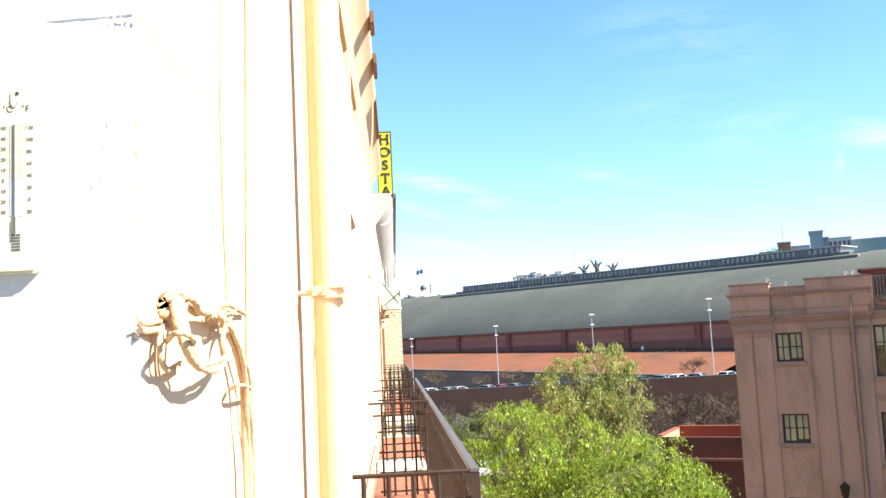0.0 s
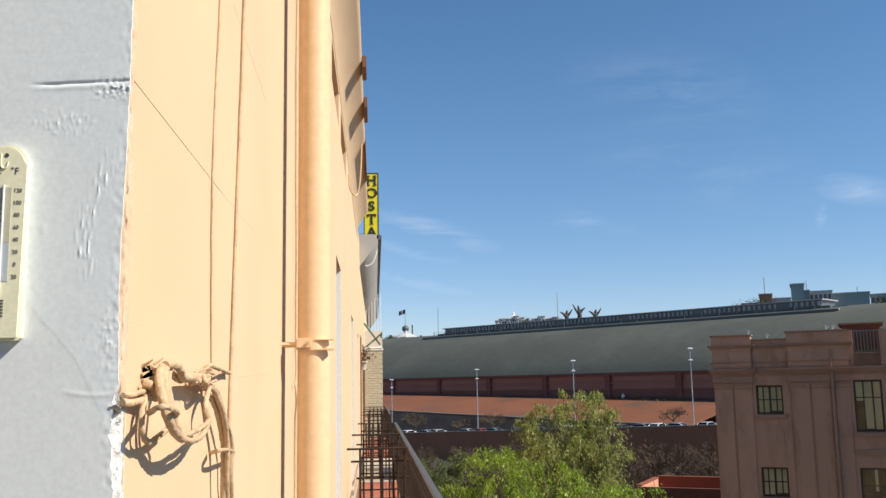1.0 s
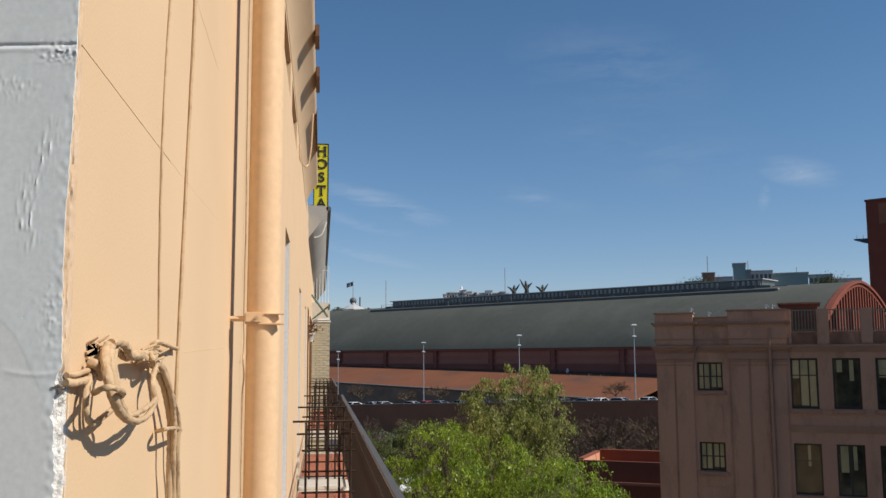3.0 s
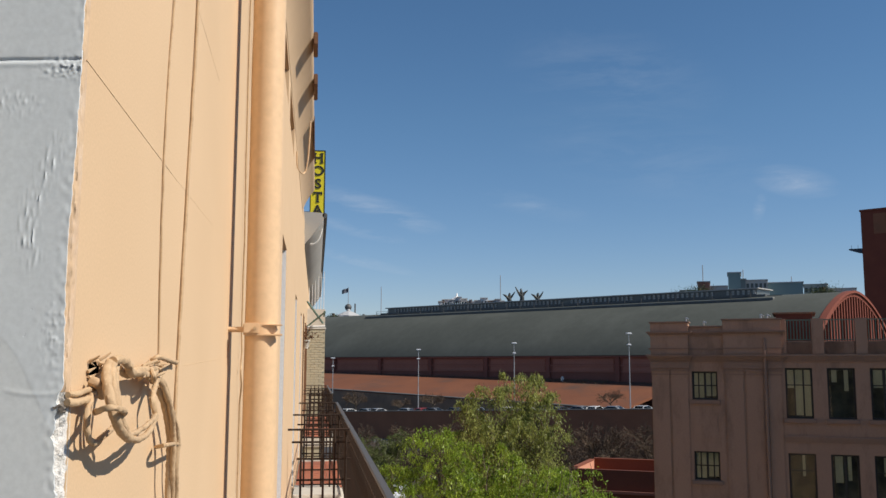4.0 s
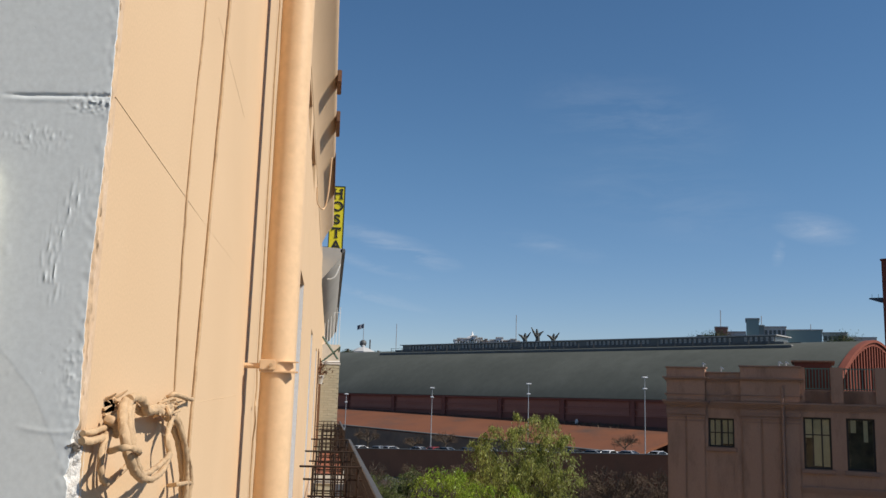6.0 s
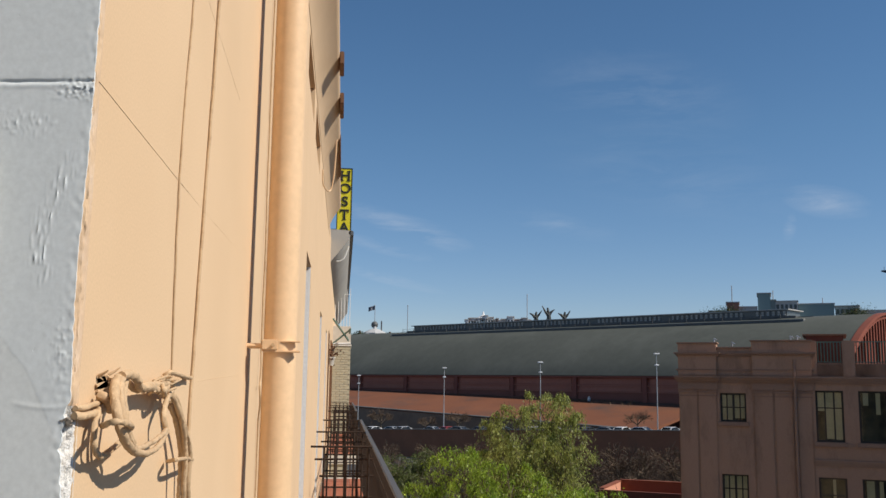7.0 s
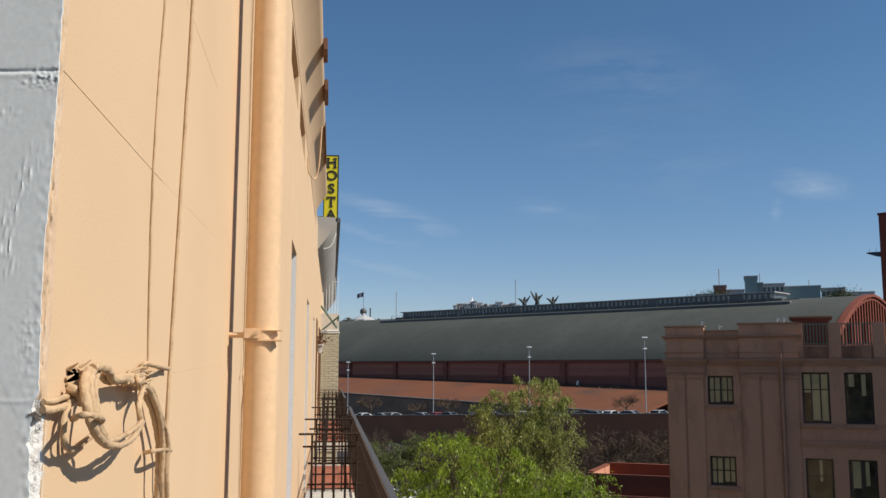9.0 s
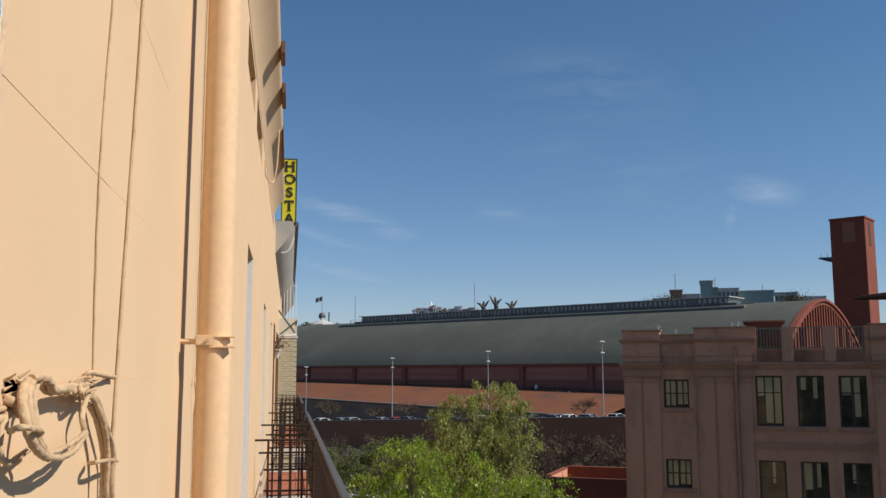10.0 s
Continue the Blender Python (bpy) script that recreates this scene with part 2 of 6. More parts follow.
TILE = paint("red_tile", (0.34, 0.11, 0.062), (0.42, 0.145, 0.08), 0.6, 3, 70, 0.2, 0.002, vary=0.14,
             stain=(0.30, 0.12, 0.07), stain_amount=0.5, stain_scale=2)
PALE = paint("pale_concrete", (0.62, 0.57, 0.49), (0.70, 0.65, 0.57), 0.85, 3, 60, 0.3, 0.004,
             stain=(0.42, 0.38, 0.32), stain_amount=0.5, stain_scale=2)
SOFFIT = paint("soffit_plaster", (0.41, 0.385, 0.345), (0.47, 0.445, 0.40), 0.85, 2, 50, 0.2, 0.003)
WHITE = paint("white_paint", (0.74, 0.73, 0.70), (0.80, 0.79, 0.76), 0.55, 5, 60, 0.1, 0.001)
JAMBWHITE = paint("white_gloss_jamb", (0.93, 0.91, 0.89), (0.95, 0.935, 0.92), 0.35, 5, 60, 0)
ROOFTILE = paint("roof_tile", (0.30, 0.13, 0.07), (0.40, 0.19, 0.11), 0.85, 5, 50, 0.4, 0.005, vary=0.15)
WOOD = paint("brown_wood", (0.16, 0.075, 0.035), (0.22, 0.105, 0.05), 0.7, 6, 80, 0.3, 0.002, stretch=(1, 0.2, 1))
YELLOW = paint("yellow_sign", (0.80, 0.66, 0.02), (0.82, 0.70, 0.03), 0.4, 3, 60, 0)
BLACK = paint("black_print", (0.02, 0.02, 0.015), (0.03, 0.028, 0.02), 0.5, 3, 60, 0)
BRICK = paint("pale_brick", (0.50, 0.455, 0.335), (0.55, 0.50, 0.37), 0.9, 3, 60, 0.4, 0.004, vary=0.06)
MORTAR = paint("mortar", (0.48, 0.435, 0.32), (0.52, 0.47, 0.35), 0.95, 6, 80, 0.4, 0.004)
GREENMETAL = paint("green_metal", (0.10, 0.16, 0.12), (0.13, 0.19, 0.15), 0.5, 6, 80, 0.1, metal=0.2)
STONE = paint("pink_stone", (0.375, 0.223, 0.150), (0.415, 0.253, 0.174), 0.9, 0.7, 30, 0.4, 0.01, stretch=(1, 1, 0.35),
              stain=(0.21, 0.128, 0.088), stain_amount=0.9, stain_scale=1.3)
STONE_TRIM = paint("moulded_stone", (0.29, 0.175, 0.124), (0.335, 0.208, 0.146), 0.9, 1.0, 30, 0.4, 0.01, stretch=(0.6, 0.6, 1),
                   stain=(0.15, 0.11, 0.095), stain_amount=0.6, stain_scale=0.9)
WINFRAME = paint("dark_window_frame", (0.02, 0.018, 0.015), (0.03, 0.027, 0.022), 0.5, 6, 60, 0)
BLIND = paint("cream_blind", (0.46, 0.41, 0.26), (0.55, 0.49, 0.32), 0.8, 2, 40, 0.1)
# dark olive that stands in for the shade of rooms behind the glass
INSIDE = paint("interior_shade", (0.03, 0.03, 0.02), (0.14, 0.13, 0.08), 0.9, 1.6, 12, 0)
PANE = glass_paint("window_glass", (0.03, 0.035, 0.03), 0.04)
VAULT = paint("lead_roof", (0.084, 0.090, 0.077), (0.101, 0.107, 0.092), 0.85, 0.07, 0.8, 0.15, 0.05, stretch=(1, 1, 0.6),
              stain=(0.125, 0.132, 0.115), stain_amount=0.4, stain_scale=0.12, spec=0.2)
SLATE = paint("lantern_metal", (0.085, 0.085, 0.085), (0.13, 0.13, 0.128), 0.5, 0.3, 3, 0.2, 0.02)
MULLION = paint("weathered_mullion", (0.36, 0.355, 0.34), (0.46, 0.45, 0.43), 0.7, 0.4, 5, 0)
LANTERN_GLASS = glass_paint("lantern_glass", (0.07, 0.08, 0.085), 0.3)
REDBRICK = paint("red_brick_wall", (0.31, 0.125, 0.09), (0.36, 0.15, 0.108), 0.9, 0.25, 4, 0.4, 0.03,
                 stain=(0.14, 0.05, 0.04), stain_amount=0.6, stain_scale=0.15)
REDPANEL = paint("pale_red_panel", (0.325, 0.145, 0.105), (0.37, 0.17, 0.125), 0.9, 0.3, 4, 0.3, 0.02)
PLINTHRED = paint("dark_red_band", (0.20, 0.078, 0.058), (0.24, 0.095, 0.072), 0.9, 0.25, 4, 0.4, 0.03)
ORANGE_ROOF = paint("orange_roof", (0.165, 0.056, 0.023), (0.20, 0.07, 0.03), 0.9, 0.12, 2.5, 0.5, 0.05,
                    stain=(0.075, 0.044, 0.032), stain_amount=0.9, stain_scale=0.09)
RETAIN = paint("retaining_brick", (0.27, 0.105, 0.055), (0.32, 0.13, 0.07), 0.9, 0.3, 5, 0.5, 0.03,
               stain=(0.19, 0.09, 0.05), stain_amount=0.7, stain_scale=0.2)
LOWWALL = paint("dull_brown_wall", (0.25, 0.165, 0.115), (0.31, 0.205, 0.145), 0.9, 0.3, 5, 0.4, 0.03,
                stain=(0.15, 0.10, 0.07), stain_amount=0.7, stain_scale=0.25)
COPING = paint("pale_coping", (0.20, 0.185, 0.165), (0.26, 0.24, 0.215), 0.85, 0.5, 5, 0.2)
ASPHALT = paint("asphalt", (0.05, 0.05, 0.052), (0.065, 0.064, 0.064), 0.9, 0.2, 12, 0.4, 0.01,
                stain=(0.04, 0.04, 0.04), stain_amount=0.5, stain_scale=0.1)
PAVING = paint("paving", (0.26, 0.25, 0.235), (0.32, 0.305, 0.285), 0.9, 0.3, 9, 0.3, 0.01)
EARTH = paint("brown_earth", (0.05, 0.036, 0.024), (0.07, 0.052, 0.034), 0.95, 0.3, 6, 0.6, 0.05)
LINEPAINT = paint("road_paint", (0.62, 0.62, 0.60), (0.70, 0.70, 0.68), 0.8, 2, 20, 0.1)
REDTOWER = paint("tower_brick", (0.195, 0.05, 0.03), (0.235, 0.064, 0.038), 0.9, 0.3, 6, 0.4, 0.03)
DARKRED = paint("dark_red_render", (0.155, 0.047, 0.027), (0.19, 0.06, 0.034), 0.85, 0.5, 8, 0.3, 0.01)
# one salmon render twice: darker for shaded faces, paler with sunlight in the colour
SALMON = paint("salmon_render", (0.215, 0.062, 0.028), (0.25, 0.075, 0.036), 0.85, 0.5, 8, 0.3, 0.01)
SALMON_LIT = paint("sunlit_salmon_render", (0.58, 0.27, 0.17), (0.63, 0.30, 0.195), 0.85, 0.5, 8, 0.3, 0.01)
GALV = paint("galvanised_steel", (0.42, 0.43, 0.44), (0.50, 0.51, 0.52), 0.45, 2, 30, 0.05, metal=0.5)
LAMPHEAD = paint("white_lamp_head", (0.75, 0.76, 0.78), (0.8, 0.81, 0.82), 0.3, 2, 20, 0)
BRONZE = paint("dark_bronze", (0.035, 0.04, 0.04), (0.05, 0.055, 0.055), 0.5, 1, 10, 0.1, metal=0.4)
FARWALL = paint("far_pale_wall", (0.46, 0.46, 0.46), (0.54, 0.53, 0.52), 0.9, 0.1, 1, 0)
FARWHITE = paint("far_white_wall", (0.80, 0.79, 0.78), (0.86, 0.85, 0.84), 0.9, 0.3, 2, 0)
FARDARK = paint("far_grey_wall", (0.17, 0.195, 0.215), (0.21, 0.235, 0.255), 0.8, 0.1, 1, 0)
FARBROWN = paint("far_brown_wall", (0.20, 0.155, 0.145), (0.25, 0.195, 0.18), 0.85, 0.1, 1, 0)
TEAL = glass_paint("teal_glass", (0.13, 0.205, 0.215), 0.25)
BARK = paint("bark", (0.10, 0.075, 0.05), (0.15, 0.115, 0.08), 0.95, 4, 30, 0.6, 0.01)
TWIG = paint("bare_twigs", (0.12, 0.078, 0.05), (0.17, 0.115, 0.076), 0.95, 2, 20, 0, vary=0.2, islands=True)
LEAF_FRESH = leaf_paint("fresh_leaf", (0.165, 0.265, 0.025), (0.345, 0.44, 0.055))
LEAF_MID = leaf_paint("mid_leaf", (0.235, 0.265, 0.06), (0.40, 0.415, 0.125))
LEAF_DARK = leaf_paint("dark_leaf", (0.045, 0.065, 0.025), (0.07, 0.09, 0.035))
LEAF_OLIVE = leaf_paint("olive_leaf", (0.115, 0.135, 0.035), (0.18, 0.20, 0.06))
LEAF_RED = leaf_paint("dry_red_leaf", (0.12, 0.045, 0.03), (0.17, 0.08, 0.04))
BEACON = paint("dark_blue_steel", (0.03, 0.045, 0.075), (0.045, 0.06, 0.095), 0.5, 1, 10, 0.1)
TYRE = paint("tyre_rubber", (0.02, 0.02, 0.02), (0.03, 0.03, 0.03), 0.9, 5, 60, 0)
CARGLASS = glass_paint("car_glass", (0.02, 0.025, 0.03), 0.05)


def car_paint(name, c):
    m = paint(name, c, tuple(v * 1.06 for v in c), 0.28, 1, 20, 0, spec=0.6)
    m.node_tree.nodes["Principled BSDF"].inputs["Coat Weight"].default_value = 0.6
    return m


CARS = [car_paint("white_car_paint", (0.72, 0.73, 0.74)), car_paint("silver_car_paint", (0.42, 0.43, 0.45)),
        car_paint("dark_car_paint", (0.04, 0.045, 0.055)), car_paint("red_car_paint", (0.30, 0.03, 0.03))]
FLAG = paint("flag_cloth", (0.17, 0.19, 0.24), (0.22, 0.24, 0.30), 0.9, 2, 20, 0)


# ---------------------------------------------------------------- mesh helpers
def thing(name, at=(0, 0, 0), label="", category="", group="", kind=""):
    ob = new(name)
    ob.empty_display_size = 0.1
    ob.matrix_basis = Matrix.Translation(at)
    return tagged(ob, label, category, group, kind)


def link(name, mesh, parent=None, label=""):
    ob = new(name, mesh)
    if parent:
        ob.parent = parent
        ob.matrix_parent_inverse = Matrix() if parent.parent else parent.matrix_basis.inverted()
    return tagged(ob, label)


def part(name, bm, material, parent=None, label="", smooth=False):
    me = bpy.data.meshes.new(name)
    bmesh.ops.recalc_face_normals(bm, faces=bm.faces)
    bm.to_mesh(me)
    bm.free()
    me.materials.append(material)
    if smooth:
        me.shade_smooth()
        me.set_sharp_from_angle(angle=radians(40))
    return link(name, me, parent, label)


def structure(name, bm, material, label, category, smooth=False):
    return tagged(part(name, bm, material, None, label, smooth), label, category, kind="structure")


def box(bm, x0, x1, y0, y1, z0, z1):
    vs = [bm.verts.new(p) for p in ((x0, y0, z0), (x1, y0, z0), (x1, y1, z0), (x0, y1, z0),
                                    (x0, y0, z1), (x1, y0, z1), (x1, y1, z1), (x0, y1, z1))]
    for f in ((0, 3, 2, 1), (4, 5, 6, 7), (0, 1, 5, 4), (1, 2, 6, 5), (2, 3, 7, 6), (3, 0, 4, 7)):
        bm.faces.new([vs[i] for i in f])
    return vs


def boxes(*specs, bevel=0.0, m=None):
    bm = bmesh.new()
    for s in specs:
        box(bm, *s)
    if bevel:
        bmesh.ops.bevel(bm, geom=bm.edges[:], offset=bevel, segments=2, affect="EDGES", clamp_overlap=True)
    if m:
        bm.transform(m)
    return bm


def prism(bm, profile, y0, y1, axis="y"):
    """Sweeps a closed profile of (a, b) along one axis."""
    def at(a, b, c):
        return (a, c, b) if axis == "y" else (c, a, b)
    one = [bm.verts.new(at(a, b, y0)) for a, b in profile]
    two = [bm.verts.new(at(a, b, y1)) for a, b in profile]
    k = len(profile)
    for i in range(k):
        bm.faces.new((one[i], one[(i + 1) % k], two[(i + 1) % k], two[i]))
    bm.faces.new(one[::-1])
    bm.faces.new(two)


def spline(points, steps=6, closed=False):
    pts = [Vector(p) for p in points]
    out = []
    k = len(pts)
    for i in range(k if closed else k - 1):
        if closed:
            a, b, c, d = (pts[(i + j - 1) % k] for j in range(4))
        else:
            a, b, c, d = pts[max(i - 1, 0)], pts[i], pts[i + 1], pts[min(i + 2, k - 1)]
        for s in range(steps):
            t = s / steps
            out.append(0.5 * ((2 * b) + (c - a) * t + (2 * a - 5 * b + 4 * c - d) * t * t + (3 * b - a - 3 * c + d) * t ** 3))
    if not closed:
        out.append(pts[-1])
    return out


def tube(bm, points, r, seg=8, r_end=None, closed=False):
    pts = [Vector(p) for p in points]
    k = len(pts)
    rings = []
    side = None
    for i, p in enumerate(pts):
        d = (pts[(i + 1) % k] if closed or i < k - 1 else p) - (pts[i - 1] if closed or i > 0 else p)
        d.normalize()
        if side is None:
            side = d.orthogonal().normalized()
        side = (side - d * side.dot(d))
        if side.length < 1e-6:
            side = d.orthogonal()
        side.normalize()
        up = d.cross(side)
        rr = r if r_end is None else r + (r_end - r) * i / max(1, k - 1)
        rings.append([bm.verts.new(p + (side * math.cos(a) + up * math.sin(a)) * rr)
                      for a in (2 * math.pi * j / seg for j in range(seg))])
    for i in range(k if closed else k - 1):
        a, b = rings[i], rings[(i + 1) % k]
        for j in range(seg):
            bm.faces.new((a[j], a[(j + 1) % seg], b[(j + 1) % seg], b[j]))
    if not closed:
        bm.faces.new(rings[0][::-1])
        bm.faces.new(rings[-1])


def tubes(*specs, seg=8):
    bm = bmesh.new()
    for pts, r in specs:
        tube(bm, pts, r, seg)
    return bm


def panel(bm, x0, x1, z0, z1, y0, y1, holes=()):
    """A thick wall in the x-z plane with rectangular openings (x0, x1, z0, z1), as one closed mesh."""
    xs = sorted({x0, x1, *(h[0] for h in holes), *(h[1] for h in holes)})
    zs = sorted({z0, z1, *(h[2] for h in holes), *(h[3] for h in holes)})

    def full(i, k):
        if not (0 <= i < len(xs) - 1 and 0 <= k < len(zs) - 1):
            return False
        x, z = (xs[i] + xs[i + 1]) / 2, (zs[k] + zs[k + 1]) / 2
        return not any(h[0] < x < h[1] and h[2] < z < h[3] for h in holes)

    made = {}

    def vert(i, y, k):
        if (i, y, k) not in made:
            made[i, y, k] = bm.verts.new((xs[i], y, zs[k]))
        return made[i, y, k]

    for i in range(len(xs) - 1):
        for k in range(len(zs) - 1):
            if not full(i, k):
                continue
            for y in (y0, y1):
                bm.faces.new([vert(i + a, y, k + b) for a, b in ((0, 0), (1, 0), (1, 1), (0, 1))])
            for di, dk, (a, b), (c, d) in ((-1, 0, (0, 0), (0, 1)), (1, 0, (1, 0), (1, 1)), (0, -1, (0, 0), (1, 0)), (0, 1, (0, 1), (1, 1))):
                if not full(i + di, k + dk):
                    bm.faces.new([vert(i + a, y0, k + b), vert(i + c, y0, k + d), vert(i + c, y1, k + d), vert(i + a, y1, k + b)])


def lathe(bm, profile, at, seg=12):
    rings = []
    for r, z in profile:
        rings.append([bm.verts.new((at[0] + r * math.cos(2 * math.pi * j / seg), at[1] + r * math.sin(2 * math.pi * j / seg), at[2] + z))
                      for j in range(seg)])
    for a, b in zip(rings, rings[1:]):
        for j in range(seg):
            bm.faces.new((a[j], a[(j + 1) % seg], b[(j + 1) % seg], b[j]))
    bm.faces.new(rings[0][::-1])
    bm.faces.new(rings[-1])


rnd = random.Random(7)
WX = -0.35          # plane of the peach wall
JAMB = 0.977        # plane of the grey window reveal

# ---------------------------------------------------------------- ground
bm = bmesh.new()
vs = [bm.verts.new(p) for p in ((-2500, -2500, 0), (2500, -2500, 0), (2500, 2500, 0), (-2500, 2500, 0))]
bm.faces.new(vs)
structure("ground", bm, ASPHALT, "dark grey asphalt street and city ground", "ground")
structure("pavement", boxes((-0.34, 3.4, -30, 70, 0.004, 0.14), bevel=0.02), PAVING, "pale grey pavement along the peach building", "pavement")
structure("plaza", boxes((3.6, 7.5, 62, 84, 0.004, 0.13), bevel=0.02), PAVING, "pale paved island at the street crossing", "pavement")
bed = bmesh.new()
prism(bed, [(8, 0.004), (8, 0.3), (90, 0.3), (90, 0.004)], 66, 128, "y")
structure("planting_bed", bed, EARTH, "brown earth bed below the retaining wall", "ground")
for i in range(7):
    tagged(part("road_stripe", boxes((4.2 + i * 1.1, 4.75 + i * 1.1, 50, 59, 0.004, 0.012)), LINEPAINT),
           "worn white painted crossing stripe on asphalt", "road marking", "crossing stripes", "structure")

# ---------------------------------------------------------------- peach building
# wall along y with openings (y0, y1, z0, z1)
WIN_OWN = (-0.55, JAMB + 0.012, 11.35, 13.95)
WIN_A = (6.75, 7.72, 11.35, 13.85)
WIN_B = (11.2, 12.2, 11.35, 13.75)
WIN_C = (15.2, 16.2, 11.35, 13.75)
SLOTS = [(6.05, 7.3, 14.97, 15.27), (7.75, 9.2, 14.97, 15.27)]
bm = bmesh.new()
panel(bm, -6.0, 17.9, 0.0, 15.351, 0.0, 0.46, [WIN_OWN, WIN_A, WIN_B, WIN_C, *SLOTS])
bm.transform(Matrix(((0, 1, 0, WX - 0.46), (1, 0, 0, 0), (0, 0, 1, 0), (0, 0, 0, 1))))
structure("wall_peach", bm, PEACH, "sunlit peach rendered facade wall", "wall")
# unseen filler block, coloured near black in place of unlit rooms
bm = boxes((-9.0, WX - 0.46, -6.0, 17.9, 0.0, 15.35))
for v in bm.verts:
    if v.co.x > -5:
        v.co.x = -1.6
structure("wall_inner", bm, DARK, "added inner mass coloured dark as the unlit rooms behind the openings", "wall")


def smooth(a, b, v):
    t = max(0.0, min(1.0, (v - a) / (b - a)))
    return t * t * (3 - 2 * t)


def jamb_relief(x, z):
    """How far the painted plaster of the reveal stands out, in metres."""
    d = noise.noise((x * 5, 3, z * 4)) * 0.0004
    d += max(0.0, noise.noise((x * 60, 9, z * 45)) - 0.55) * 0.0014
    # horizontal scored joint with a raised lip, rougher towards the corner
    zj = 13.2265 + 0.05 * (x + 0.35) + noise.noise((x * 40, 2, 1)) * 0.0012
    reach = smooth(-0.47, -0.44, x)
    rough = smooth(-0.405, -0.37, x)
    d -= 0.0018 * math.exp(-((z - zj) / 0.0018) ** 2) * reach
    d += 0.0008 * math.exp(-((z - zj + 0.005) / 0.0025) ** 2) * reach * (0.6 + 0.8 * noise.noise((x * 60, 7, 3)))
    d += rough * math.exp(-((z - zj + 0.008) / 0.011) ** 2) * 0.0026 * max(0.0, noise.noise((x * 260, 2, z * 300)) + 0.1)
    # dribbles near the corner
    band = math.exp(-((x + 0.385 + 0.012 * math.sin(z * 30)) / 0.010) ** 2) * smooth(12.98, 13.02, z) * (1 - smooth(13.1, 13.16, z))
    d += band * 0.0022 * max(0.0, noise.noise((x * 420, 1, z * 60)) - 0.05)
    patch = math.exp(-((x + 0.425) / 0.03) ** 2) * math.exp(-((z - 13.175) / 0.014) ** 2)
    d += patch * 0.0016 * max(0.0, noise.noise((x * 340, 4, z * 150)) - 0.05)
    d += math.exp(-((x + 0.365) / 0.012) ** 2) * math.exp(-((z - 12.93) / 0.035) ** 2) * 0.0013 * max(0.0, noise.noise((x * 420, 8, z * 190)))
    # second joint and torn skin round the cables
    d += 0.0005 * math.exp(-((z - 12.868 - 0.01 * noise.noise((x * 20, 1, 1))) / 0.0025) ** 2) * smooth(-0.42, -0.40, x)
    torn = math.exp(-((x + 0.362) / 0.016) ** 2) * math.exp(-((z - 12.895) / 0.05) ** 2)
    d += torn * 0.0005 * (noise.noise((x * 140, 6, z * 120)) + 0.2)
    # edge of an older coat of plaster
    edge = (z - 12.955) + 1.15 * (x + 0.445) + 0.9 * max(0.0, x + 0.40)
    d += 0.00018 * smooth(-0.002, 0.002, edge + 0.004 * noise.noise((x * 40, 3, z * 40))) * smooth(12.8, 12.86, z)
    return d


def chipped(z):
    return smooth(12.878, 12.858, z) if z > 12.6 else 1.0


def corner_edge(z):
    """Where the grey paint ends beside the corner."""
    e = WX - 0.0015 - 0.0045 * math.exp(-((z - 13.0) / 0.12) ** 2)
    e += noise.noise((0.3, 1.7, z * 30)) * 0.0008 + noise.noise((7, 2, z * 110)) * 0.0009
    return e - chipped(z) * (0.006 + 0.003 * noise.noise((2, 5, z * 14)) + 0.003 * noise.noise((3, 5, z * 70)) + 0.002 * noise.noise((3, 9, z * 200)))


def corner_strip(z0, z1, n, rough):
    """The rounded, worn corner between the reveal and the facade."""
    bm = bmesh.new()
    grid = []
    for k in range(n + 1):
        z = z0 + (z1 - z0) * k / n
        a = Vector((corner_edge(z) - 0.0015, JAMB - 0.0055, z))
        ch = chipped(z)
        c = Vector((WX + 0.0003, JAMB + 0.0135 + 0.0025 * ch, z))
        row = []
        for j in range(9):
            f = j / 8
            x, y = a.x + (WX - a.x) * min(1.0, f * 2), a.y + (c.y - a.y) * max(0.0, f * 2 - 1)
            p = Vector((x, y, z)).lerp(a.lerp(c, f), 0.35 + 0.5 * ch)
            q = rough * (0.6 + ch) * math.sin(math.pi * f)
            p += Vector((0.7, -0.7, 0)) * q * (noise.noise((f * 4, 1, z * 55)) * 0.0034 + noise.noise((f * 9, 8, z * 140)) * 0.0026)
            row.append(bm.verts.new(p))
        grid.append(row)
    for a, b in zip(grid, grid[1:]):
        for k in range(len(a) - 1):
            bm.faces.new((a[k], a[k + 1], b[k + 1], b[k]))
    return bm


